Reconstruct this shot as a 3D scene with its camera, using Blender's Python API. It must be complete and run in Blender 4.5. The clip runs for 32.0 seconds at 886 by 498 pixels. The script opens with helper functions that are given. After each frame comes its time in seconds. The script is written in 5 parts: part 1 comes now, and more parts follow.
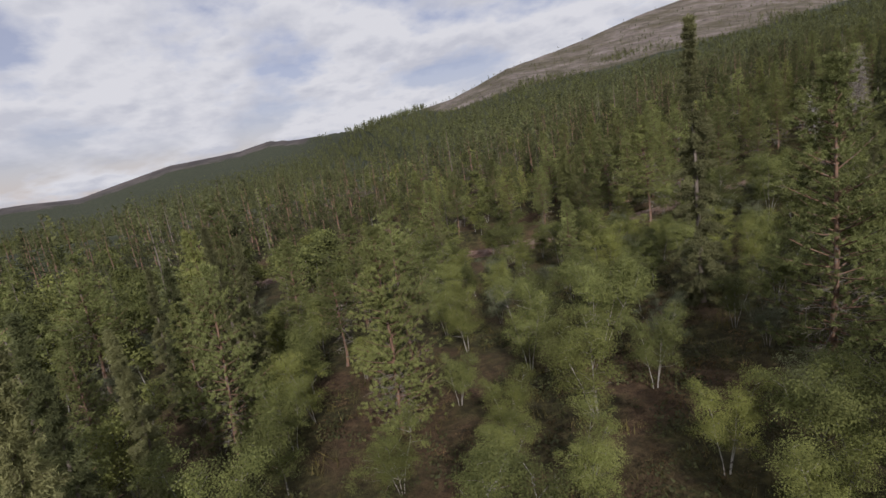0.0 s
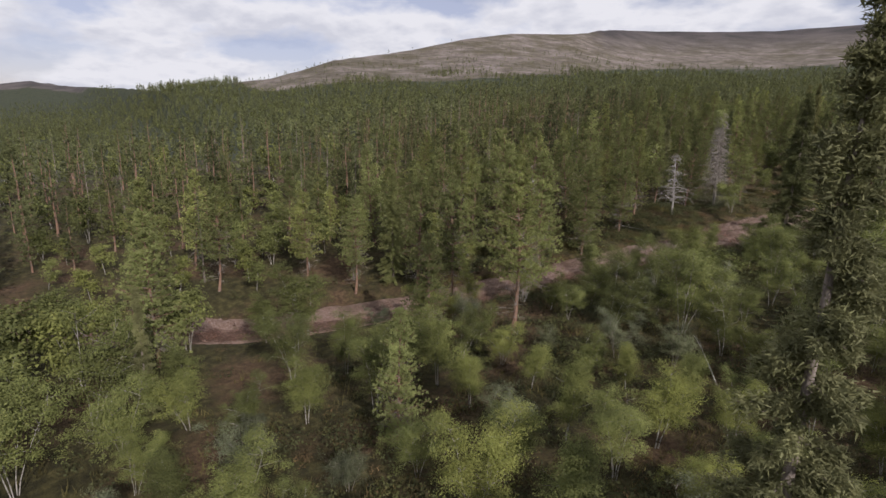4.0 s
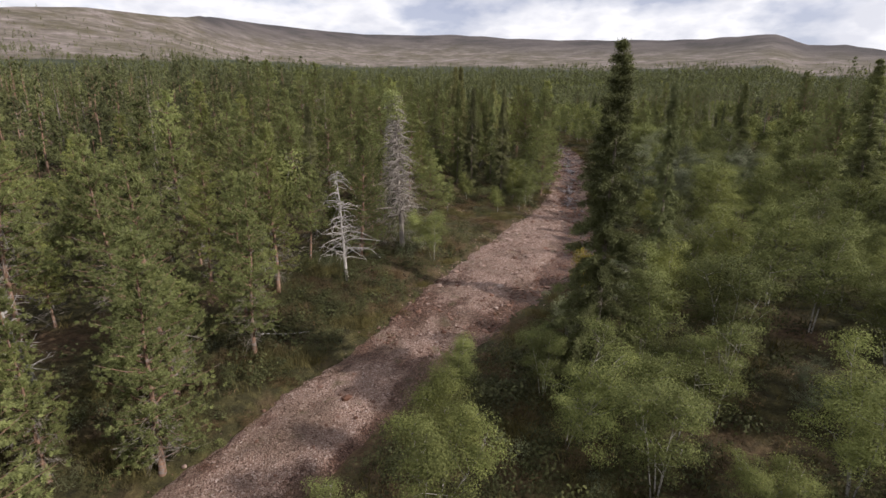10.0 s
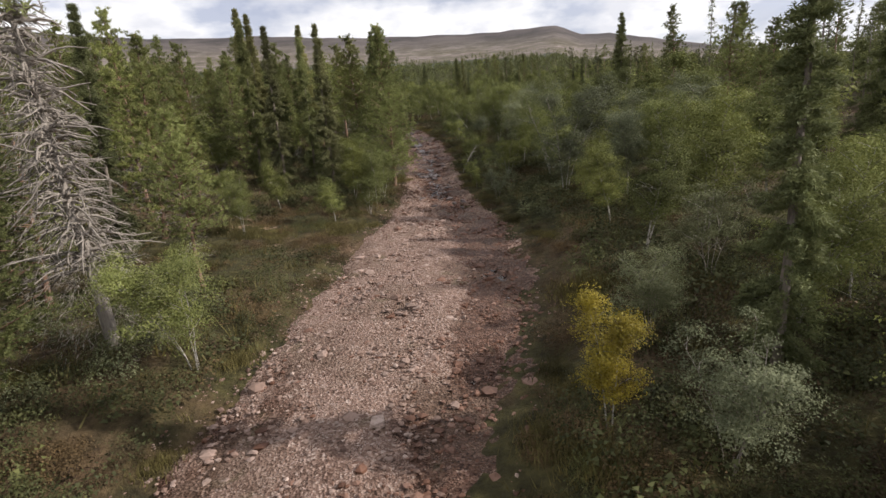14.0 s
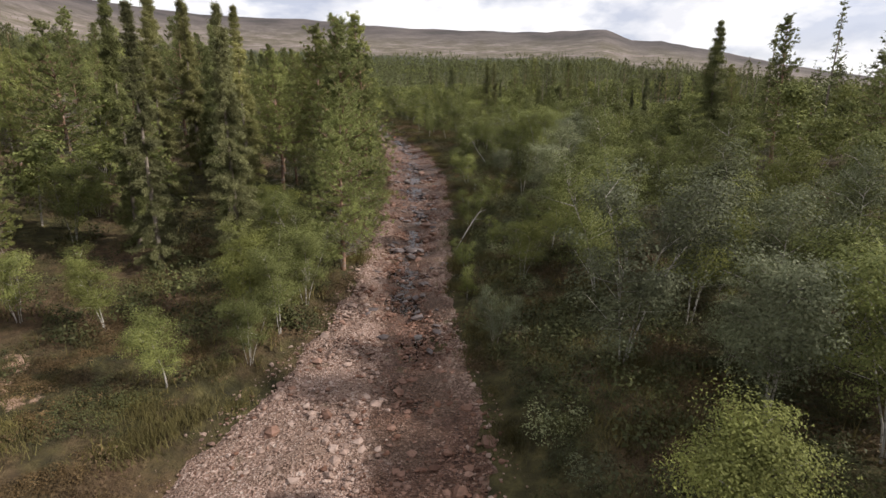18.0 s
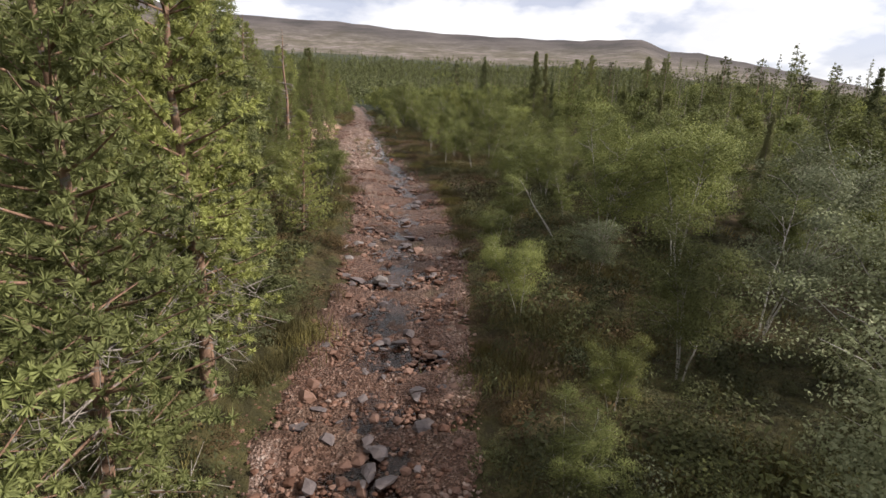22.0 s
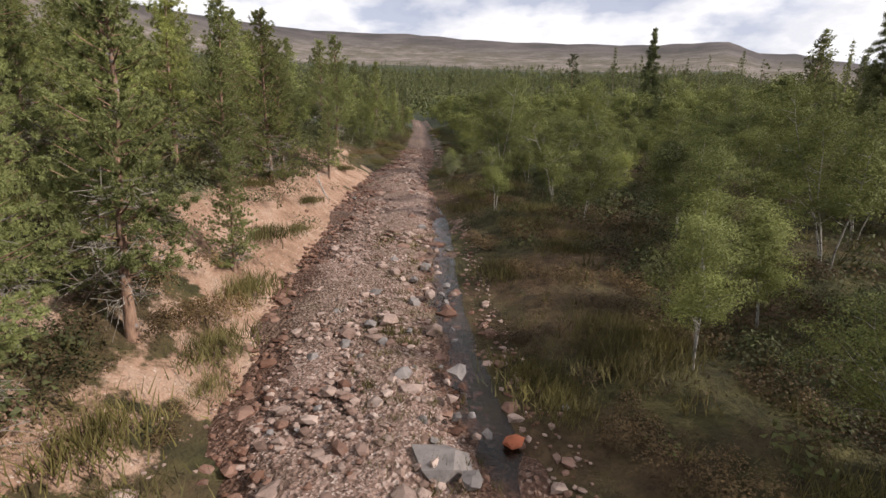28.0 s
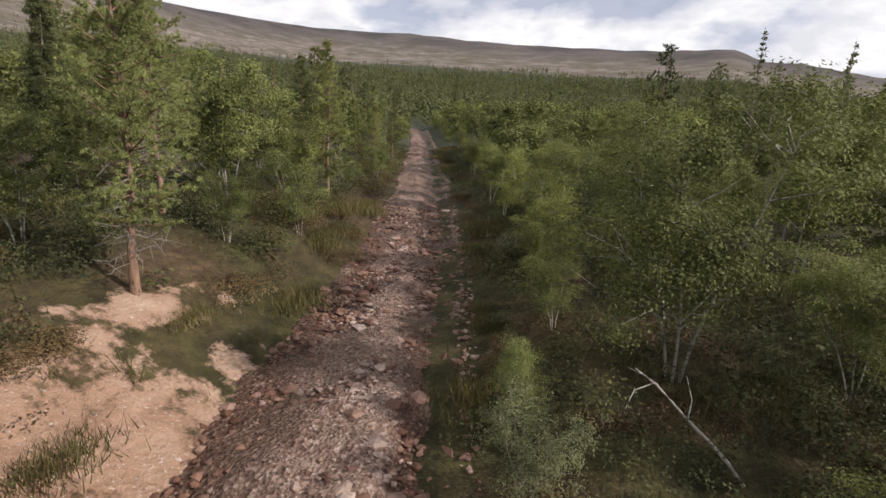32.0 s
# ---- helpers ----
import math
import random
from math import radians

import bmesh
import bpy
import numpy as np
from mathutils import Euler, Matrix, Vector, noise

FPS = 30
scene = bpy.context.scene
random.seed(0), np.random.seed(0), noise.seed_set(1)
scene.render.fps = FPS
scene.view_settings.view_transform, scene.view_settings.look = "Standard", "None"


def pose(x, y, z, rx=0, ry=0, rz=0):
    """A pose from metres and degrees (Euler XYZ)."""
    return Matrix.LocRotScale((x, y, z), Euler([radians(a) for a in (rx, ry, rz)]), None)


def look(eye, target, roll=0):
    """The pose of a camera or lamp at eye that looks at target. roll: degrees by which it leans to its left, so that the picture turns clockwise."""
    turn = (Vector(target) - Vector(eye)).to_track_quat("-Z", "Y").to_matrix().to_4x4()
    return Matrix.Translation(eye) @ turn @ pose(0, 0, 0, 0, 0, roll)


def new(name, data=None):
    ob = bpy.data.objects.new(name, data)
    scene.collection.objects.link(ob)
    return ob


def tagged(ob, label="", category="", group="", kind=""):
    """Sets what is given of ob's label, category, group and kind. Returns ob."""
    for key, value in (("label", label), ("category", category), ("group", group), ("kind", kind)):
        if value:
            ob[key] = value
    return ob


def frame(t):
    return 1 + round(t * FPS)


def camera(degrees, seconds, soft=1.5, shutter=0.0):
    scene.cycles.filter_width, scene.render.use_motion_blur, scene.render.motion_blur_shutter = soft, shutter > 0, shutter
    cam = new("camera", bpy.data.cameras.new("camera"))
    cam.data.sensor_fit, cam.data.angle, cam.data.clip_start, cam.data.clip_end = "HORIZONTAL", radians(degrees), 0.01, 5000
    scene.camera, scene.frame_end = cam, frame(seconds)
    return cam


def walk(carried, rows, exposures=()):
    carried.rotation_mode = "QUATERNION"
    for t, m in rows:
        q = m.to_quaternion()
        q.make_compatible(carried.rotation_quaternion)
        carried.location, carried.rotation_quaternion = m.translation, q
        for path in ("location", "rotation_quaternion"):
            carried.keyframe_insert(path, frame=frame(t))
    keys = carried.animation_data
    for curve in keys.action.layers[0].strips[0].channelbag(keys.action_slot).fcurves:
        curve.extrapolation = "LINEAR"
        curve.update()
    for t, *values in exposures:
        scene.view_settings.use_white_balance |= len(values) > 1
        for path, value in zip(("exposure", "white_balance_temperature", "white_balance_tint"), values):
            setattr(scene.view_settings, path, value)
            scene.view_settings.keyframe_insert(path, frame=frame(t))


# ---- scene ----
cam = camera(82.1, 32.0)
# seconds, eye, target, roll
PATH = [
    (0, (37.302, -58.491, 8.111), (28.113, -55.114, 6.076), -9.27),
    (0.5, (34.676, -57.136, 8.357), (25.792, -53.057, 6.250), -6.17),
    (1, (32.291, -55.616, 8.654), (23.544, -51.265, 6.518), -0.47),
    (1.5, (29.961, -54.213, 8.998), (21.355, -49.620, 6.801), 2.84),
    (2, (27.505, -52.773, 9.264), (19.197, -47.677, 7.027), 0.44),
    (2.5, (25.348, -51.639, 9.338), (17.286, -46.153, 7.121), -1.08),
    (4.5, (14.462, -43.234, 9.319), (7.400, -36.559, 6.960), 1.31),
    (5, (12.310, -40.955, 9.351), (5.445, -34.081, 6.983), -0.40),
    (5.5, (10.482, -38.785, 9.368), (4.023, -31.523, 7.010), -3.69),
    (6, (8.800, -36.582, 9.433), (2.809, -28.928, 7.081), -4.42),
    (6.5, (7.041, -34.448, 9.500), (1.674, -26.359, 7.098), -2.24),
    (7, (5.292, -31.974, 9.476), (0.690, -23.431, 7.059), -0.41),
    (7.5, (3.997, -29.490, 9.424), (0.123, -20.587, 7.028), -0.11),
    (8, (3.131, -26.722, 9.451), (-0.038, -17.541, 7.069), 0.05),
    (8.5, (2.460, -24.135, 9.444), (-0.151, -14.774, 7.086), 0.08),
    (9, (1.811, -21.505, 9.474), (-0.249, -12.004, 7.130), -0.17),
    (9.5, (1.507, -18.680, 9.562), (-0.183, -9.108, 7.212), 0.34),
    (10, (1.379, -15.736, 9.673), (-0.095, -6.128, 7.328), 0.48),
    (10.5, (0.788, -12.949, 9.759), (-0.454, -3.311, 7.396), 1.18),
    (11, (0.178, -10.295, 9.814), (-0.808, -0.638, 7.411), 1.73),
    (11.5, (-0.176, -7.720, 9.435), (-0.927, 1.955, 7.020), 1.29),
    (12, (-0.287, -5.020, 8.762), (-0.843, 4.677, 6.383), -1.96),
    (12.5, (-0.259, -2.441, 8.120), (-0.590, 7.269, 5.752), -4.14),
    (13, (0.002, -0.000, 7.470), (-0.002, 9.709, 5.075), -5.38),
    (13.5, (0.014, 2.278, 6.891), (0.915, 11.944, 4.488), -5.99),
    (14, (0.395, 4.519, 6.669), (1.973, 14.084, 4.216), -4.55),
    (14.5, (0.765, 6.297, 6.753), (2.589, 15.820, 4.303), -0.33),
    (16.5, (4.463, 10.504, 9.220), (5.558, 20.113, 6.676), 1.18),
    (17, (4.861, 13.610, 9.303), (5.975, 23.216, 6.757), 0.89),
    (17.5, (5.381, 16.792, 9.317), (6.482, 26.401, 6.775), 0.81),
    (18, (5.893, 19.985, 9.330), (6.948, 29.603, 6.806), 0.06),
    (18.5, (6.294, 22.986, 9.297), (7.292, 32.622, 6.817), -1.17),
    (19, (6.642, 26.001, 9.464), (7.631, 35.632, 6.961), -1.50),
    (19.5, (6.969, 28.838, 9.609), (7.933, 38.472, 7.108), -1.37),
    (20, (7.173, 31.791, 9.836), (8.101, 41.422, 7.312), -0.35),
    (20.5, (7.415, 35.038, 9.784), (8.349, 44.674, 7.278), -1.21),
    (21, (7.796, 38.266, 9.680), (8.718, 47.918, 7.234), -1.56),
    (21.5, (8.236, 41.391, 9.728), (9.079, 51.055, 7.300), 0.13),
    (22, (8.722, 44.509, 9.899), (9.341, 54.189, 7.469), 2.03),
    (22.5, (9.001, 47.522, 10.009), (9.447, 57.214, 7.585), 2.92),
    (23, (9.185, 50.581, 10.188), (9.421, 60.283, 7.776), 3.34),
    (23.5, (9.245, 53.406, 10.348), (9.285, 63.112, 7.939), 3.00),
    (24, (9.180, 56.270, 10.539), (9.073, 65.975, 8.133), 3.13),
    (24.5, (9.022, 59.222, 10.559), (8.782, 68.932, 8.183), 3.24),
    (26.5, (6.765, 70.783, 11.056), (6.309, 80.499, 8.732), 1.49),
    (27, (6.613, 73.804, 11.193), (6.098, 83.519, 8.880), 2.10),
    (27.5, (6.490, 76.632, 11.286), (5.906, 86.347, 8.991), 2.23),
    (28, (6.237, 79.503, 11.474), (5.587, 89.216, 9.184), 1.39),
    (28.5, (5.964, 82.306, 11.565), (5.261, 92.014, 9.271), -1.35),
    (29, (5.721, 85.406, 11.623), (4.990, 95.120, 9.363), -1.80),
    (29.5, (5.509, 88.327, 11.741), (4.790, 98.040, 9.475), -0.73),
    (30, (5.217, 91.173, 11.973), (4.553, 100.891, 9.711), 1.20),
    (30.5, (5.060, 93.664, 12.279), (4.359, 103.377, 10.003), 1.67),
    (31, (4.599, 96.505, 12.617), (3.957, 106.222, 10.345), 2.18),
    (31.5, (4.198, 99.085, 12.918), (3.595, 108.806, 10.655), 3.15),
    (32, (3.856, 101.816, 13.460), (3.239, 111.535, 11.189), 2.80),
]
walk(cam, [(t, look(eye, target, roll)) for t, eye, target, roll in PATH],
     exposures=[(0, -0.54, 6200, 15), (2.5, -0.46, 6200, 15), (5, -0.22, 6250, 16), (8, -0.06, 6300, 15), (15, 0.14, 6500, 12),
                (20, 0.26, 6550, 12), (24, 0.34, 6550, 12), (28, 0.14, 6500, 13), (32, 0.02, 6500, 13)])
SUN_STRENGTH, SKY_STRENGTH = 5.0, 0.074

# ---------------------------------------------------------------- light
SUN_AZ, SUN_EL = radians(104), radians(31)
world = bpy.data.worlds.new("world")
scene.world = world
world.use_nodes = True
wn, wl = world.node_tree.nodes, world.node_tree.links
wn.clear()
w_out = wn.new("ShaderNodeOutputWorld")
w_bg = wn.new("ShaderNodeBackground")
w_sky = wn.new("ShaderNodeTexSky")
w_sky.sky_type, w_sky.sun_disc = "NISHITA", False
w_sky.sun_elevation, w_sky.sun_rotation = SUN_EL, SUN_AZ
w_sky.air_density, w_sky.dust_density, w_sky.ozone_density = 1.2, 0.4, 2.5
w_co = wn.new("ShaderNodeTexCoord")


def w_math(op, a, b=0.0, clamp=False):
    x = wn.new("ShaderNodeMath")
    x.operation, x.use_clamp = op, clamp
    for i, v in enumerate((a, b)):
        if isinstance(v, (int, float)):
            x.inputs[i].default_value = v
        else:
            wl.new(v, x.inputs[i])
    return x.outputs[0]


def w_noise(vector, scale, detail, rough):
    x = wn.new("ShaderNodeTexNoise")
    x.inputs["Scale"].default_value, x.inputs["Detail"].default_value, x.inputs["Roughness"].default_value = scale, detail, rough
    wl.new(vector, x.inputs["Vector"])
    return x.outputs["Fac"]


# broken cumulus in one flat layer, so that it closes up towards the horizon
w_sep = wn.new("ShaderNodeSeparateXYZ")
wl.new(w_co.outputs["Generated"], w_sep.inputs[0])
w_high = w_math("ADD", w_math("MAXIMUM", w_sep.outputs["Z"], 0.0), 0.30)
w_flat = wn.new("ShaderNodeCombineXYZ")
wl.new(w_math("DIVIDE", w_sep.outputs["X"], w_high), w_flat.inputs[0])
wl.new(w_math("DIVIDE", w_sep.outputs["Y"], w_high), w_flat.inputs[1])
w_flat.inputs[2].default_value = 3.7
w_off = wn.new("ShaderNodeMapping")
w_off.inputs["Location"].default_value = (-0.07, 0.025, 0.0)
wl.new(w_flat.outputs[0], w_off.inputs[0])
w_body = w_noise(w_flat.outputs[0], 2.5, 9.0, 0.52)
w_lee = w_noise(w_off.outputs[0], 2.5, 5.0, 0.52)
w_mask = wn.new("ShaderNodeValToRGB")
w_mask.color_ramp.elements[0].position, w_mask.color_ramp.elements[1].position = 0.40, 0.53
w_mask.color_ramp.elements[0].color = (0.38, 0.38, 0.38, 1)
wl.new(w_body, w_mask.inputs[0])
w_shade = wn.new("ShaderNodeValToRGB")
els = w_shade.color_ramp.elements
els[0].position, els[0].color = 0.43, (10.6, 10.8, 11.4, 1)
els[1].position, els[1].color = 0.56, (13.6, 13.6, 13.6, 1)
wl.new(w_math("ADD", w_math("SUBTRACT", w_lee, w_body), 0.53), w_shade.inputs[0])
w_mix = wn.new("ShaderNodeMix")
w_mix.data_type = "RGBA"
wl.new(w_mask.outputs[0], w_mix.inputs["Factor"])
w_tint = wn.new("ShaderNodeMix")
w_tint.data_type, w_tint.blend_type = "RGBA", "MULTIPLY"
w_tint.inputs["Factor"].default_value, w_tint.inputs["B"].default_value = 1.0, (1.25, 1.08, 1.30, 1)
wl.new(w_sky.outputs[0], w_tint.inputs["A"])
wl.new(w_tint.outputs["Result"], w_mix.inputs["A"])
wl.new(w_shade.outputs[0], w_mix.inputs["B"])
wl.new(w_mix.outputs["Result"], w_bg.inputs[0])
w_bg.inputs[1].default_value = SKY_STRENGTH
wl.new(w_bg.outputs[0], w_out.inputs[0])

sun = new("sun", bpy.data.lights.new("sun", "SUN"))
sun.data.energy, sun.data.angle, sun.data.color = SUN_STRENGTH, radians(0.6), (1.0, 0.94, 0.86)
sun.matrix_world = look((0, 0, 0), (-math.sin(SUN_AZ) * math.cos(SUN_EL), -math.cos(SUN_AZ) * math.cos(SUN_EL), -math.sin(SUN_EL)))

# ---------------------------------------------------------------- materials


class Mat:
    """A principled material whose nodes are added one by one."""

    def __init__(self, name, rough=0.9):
        self.m = bpy.data.materials.new(name)
        self.m.use_nodes = True
        self.n, self.l = self.m.node_tree.nodes, self.m.node_tree.links
        self.b = self.n["Principled BSDF"]
        self.b.inputs["Roughness"].default_value = rough
        self.b.inputs["Specular IOR Level"].default_value = 0.25
        self.geo = self.n.new("ShaderNodeNewGeometry")

    def noise(self, scale, detail=4, rough=0.55, stretch=None, local=False, distort=0.0):
        t = self.n.new("ShaderNodeTexNoise")
        t.inputs["Scale"].default_value, t.inputs["Detail"].default_value, t.inputs["Roughness"].default_value = scale, detail, rough
        t.inputs["Distortion"].default_value = distort
        src = self.n.new("ShaderNodeTexCoord").outputs["Object"] if local else self.geo.outputs["Position"]
        if stretch:
            mp = self.n.new("ShaderNodeMapping")
            mp.inputs["Scale"].default_value = stretch
            self.l.new(src, mp.inputs[0])
            src = mp.outputs[0]
        self.l.new(src, t.inputs["Vector"])
        return t.outputs["Fac"]

    def ramp(self, fac, *stops):
        r = self.n.new("ShaderNodeValToRGB")
        e = r.color_ramp.elements
        while len(e) < len(stops):
            e.new(0.5)
        for el, (p, c) in zip(e, stops):
            el.position = p
            el.color = (c, c, c, 1) if isinstance(c, (int, float)) else (*c, 1)
        self.l.new(fac, r.inputs[0])
        return r.outputs[0]

    def mix(self, fac, a, b, mode="MIX"):
        x = self.n.new("ShaderNodeMix")
        x.data_type, x.blend_type = "RGBA", mode
        for sock, v in (("Factor", fac), ("A", a), ("B", b)):
            if isinstance(v, (int, float)):
                x.inputs[sock].default_value = v
            elif isinstance(v, tuple):
                x.inputs[sock].default_value = (*v, 1)
            else:
                self.l.new(v, x.inputs[sock])
        return x.outputs["Result"]

    def math(self, op, a, b=0.0):
        x = self.n.new("ShaderNodeMath")
        x.operation = op
        for i, v in enumerate((a, b)):
            if isinstance(v, (int, float)):
                x.inputs[i].default_value = v
            else:
                self.l.new(v, x.inputs[i])
        return x.outputs[0]

    def attr(self, name):
        a = self.n.new("ShaderNodeAttribute")
        a.attribute_name = name
        return a.outputs["Fac"]

    def random(self):
        """One value for each plant, whether it is an object of its own or part of a wood."""
        own = self.n.new("ShaderNodeObjectInfo").outputs["Random"]
        return self.math("FRACT", self.math("ADD", own, self.attr("plant")))

    def island(self):
        return self.geo.outputs["Random Per Island"]

    def z(self):
        s = self.n.new("ShaderNodeSeparateXYZ")
        self.l.new(self.geo.outputs["Position"], s.inputs[0])
        return s.outputs["Z"]

    def color(self, c):
        self.l.new(c, self.b.inputs["Base Color"])
        return self

    def bump(self, h, strength=0.5, dist=0.05):
        b = self.n.new("ShaderNodeBump")
        b.inputs["Strength"].default_value, b.inputs["Distance"].default_value = strength, dist
        self.l.new(h, b.inputs["Height"])
        self.l.new(b.outputs[0], self.b.inputs["Normal"])
        return self

    def leafy(self, share=0.35):
        """Lets part of the light through, as thin leaves do."""
        t = self.n.new("ShaderNodeBsdfTranslucent")
        src = self.b.inputs["Base Color"].links[0].from_socket
        self.l.new(src, t.inputs[0])
        m = self.n.new("ShaderNodeMixShader")
        m.inputs[0].default_value = share
        self.l.new(self.b.outputs[0], m.inputs[1])
        self.l.new(t.outputs[0], m.inputs[2])
        self.l.new(m.outputs[0], self.n["Material Output"].inputs[0])
        return self


def foliage(name, dark, mid, light, share=0.3, rough=0.7):
    m = Mat(name, rough)
    dark, mid, light = ((r, g, bl * 1.15) for r, g, bl in (dark, mid, light))
    c = m.ramp(m.island(), (0.0, dark), (0.5, mid), (1.0, light))
    tone = m.ramp(m.random(), (0.0, tuple(v * 0.70 for v in mid)), (0.55, mid), (1.0, (mid[0] * 1.25, mid[1] * 1.18, mid[2] * 0.95)))
    c = m.mix(0.66, c, tone)
    c = m.mix(1.0, c, m.ramp(m.math("FRACT", m.math("MULTIPLY", m.random(), 7.3)), (0.0, 0.74), (1.0, 1.28)), "MULTIPLY")
    c = m.mix(1.0, c, m.ramp(m.noise(1.5, 3), (0.34, 0.72), (0.66, 1.25)), "MULTIPLY")
    big = m.ramp(m.noise(0.30, 3), (0.36, 0.72), (0.64, 1.22))
    m.color(m.mix(1.0, c, big, "MULTIPLY"))
    return m.leafy(share).m


PINE_LEAF = foliage("pine_needles", (0.130, 0.150, 0.051), (0.220, 0.241, 0.077), (0.340, 0.355, 0.115), 0.32)
SPRUCE_LEAF = foliage("spruce_needles", (0.080, 0.092, 0.038), (0.140, 0.154, 0.056), (0.235, 0.238, 0.085), 0.25)
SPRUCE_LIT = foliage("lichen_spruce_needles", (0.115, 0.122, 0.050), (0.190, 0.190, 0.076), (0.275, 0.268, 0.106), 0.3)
FOREST_LEAF = foliage("distant_needles", (0.066, 0.076, 0.030), (0.116, 0.126, 0.045), (0.190, 0.192, 0.068), 0.22)
BIRCH_LEAF = foliage("birch_leaves", (0.076, 0.094, 0.028), (0.158, 0.174, 0.048), (0.290, 0.292, 0.086), 0.25, 0.8)
BIRCH_PALE = foliage("willow_leaves", (0.100, 0.113, 0.053), (0.165, 0.179, 0.087), (0.265, 0.270, 0.136), 0.25, 0.75)
BIRCH_GOLD = foliage("yellow_birch_leaves", (0.240, 0.190, 0.028), (0.350, 0.280, 0.032), (0.480, 0.390, 0.046), 0.35, 0.55)
SHRUB_LEAF = foliage("shrub_leaves", (0.038, 0.044, 0.016), (0.072, 0.078, 0.026), (0.135, 0.134, 0.044), 0.2)
HEATH_LEAF = foliage("heath_sprigs", (0.064, 0.044, 0.021), (0.104, 0.070, 0.030), (0.165, 0.110, 0.044), 0.2)
GRASS_LEAF = foliage("grass_blades", (0.072, 0.068, 0.022), (0.120, 0.104, 0.034), (0.200, 0.158, 0.054), 0.25)


def bark(name, low, high, split=0.45, blotch=None):
    m = Mat(name, 0.9)
    n1 = m.noise(9, 5, 0.7, (1, 1, 0.25))
    c = m.ramp(n1, (split - 0.12, low), (split + 0.12, high))
    if blotch:
        c = m.mix(m.ramp(m.noise(3.5, 3, 0.6, (1, 1, 2.5)), (0.56, 0.0), (0.62, 1.0)), c, blotch)
    m.color(c).bump(n1, 0.8, 0.03)
    return m.m


PINE_BARK = bark("pine_bark", (0.12, 0.072, 0.050), (0.27, 0.165, 0.112), 0.48, (0.20, 0.17, 0.15))
SPRUCE_BARK = bark("spruce_bark", (0.11, 0.09, 0.075), (0.24, 0.20, 0.17))
BIRCH_BARK = bark("birch_bark", (0.17, 0.155, 0.135), (0.36, 0.335, 0.30), 0.42, (0.10, 0.085, 0.07))
DEAD_WOOD = bark("bleached_dead_wood", (0.20, 0.18, 0.165), (0.40, 0.37, 0.34))
GREY_TWIG = bark("grey_dead_twigs", (0.16, 0.14, 0.12), (0.30, 0.265, 0.23))


def ground_material():
    m = Mat("heath_and_moss_ground", 0.95)
    green = m.ramp(m.noise(1.7, 6, 0.65), (0.30, (0.022, 0.020, 0.009)), (0.5, (0.050, 0.044, 0.017)), (0.72, (0.110, 0.094, 0.036)))
    heath = m.ramp(m.noise(2.6, 6, 0.7), (0.30, (0.040, 0.026, 0.016)), (0.52, (0.095, 0.060, 0.033)), (0.75, (0.180, 0.122, 0.070)))
    c = m.mix(m.ramp(m.noise(0.16, 5, 0.6), (0.48, 0.0), (0.62, 1.0)), green, heath)
    # bare sandy bank
    sand = m.ramp(m.noise(1.1, 8, 0.7), (0.28, (0.18, 0.098, 0.060)), (0.5, (0.345, 0.215, 0.146)), (0.75, (0.48, 0.345, 0.258)))
    sand = m.mix(m.ramp(m.noise(14, 4, 0.7), (0.60, 0.0), (0.68, 0.7)), sand, (0.62, 0.55, 0.48))
    edge = m.math("ADD", m.attr("sand"), m.math("MULTIPLY", m.math("SUBTRACT", m.noise(0.55, 7, 0.68), 0.5), 1.5))
    c = m.mix(m.ramp(edge, (0.48, 0.0), (0.56, 1.0)), c, sand)
    # treeless fell: pale scree with heath and darker scrub
    scree = m.ramp(m.noise(0.030, 9, 0.78), (0.36, (0.070, 0.056, 0.047)), (0.45, (0.140, 0.114, 0.099)), (0.62, (0.260, 0.222, 0.198)))
    scrub = m.ramp(m.noise(0.05, 6, 0.7), (0.3, (0.052, 0.048, 0.028)), (0.7, (0.125, 0.102, 0.066)))
    fell = m.mix(m.ramp(m.noise(0.011, 8, 0.70), (0.40, 1.0), (0.60, 0.0)), scree, scrub)
    dark = m.ramp(m.noise(0.006, 6, 0.6), (0.40, (0.044, 0.038, 0.037)), (0.62, (0.100, 0.084, 0.079)))
    fell = m.mix(m.attr("moor"), fell, dark)
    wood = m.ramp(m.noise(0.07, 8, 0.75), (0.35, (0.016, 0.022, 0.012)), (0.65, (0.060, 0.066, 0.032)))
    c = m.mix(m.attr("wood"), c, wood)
    lift = m.math("ADD", m.attr("fell"), m.math("MULTIPLY", m.math("SUBTRACT", m.noise(0.012, 6, 0.65), 0.5), 0.8))
    c = m.mix(m.ramp(lift, (0.46, 0.0), (0.54, 1.0)), c, fell)
    m.color(c)
    m.bump(m.noise(3.0, 6, 0.7), 0.9, 0.25)
    return m.m


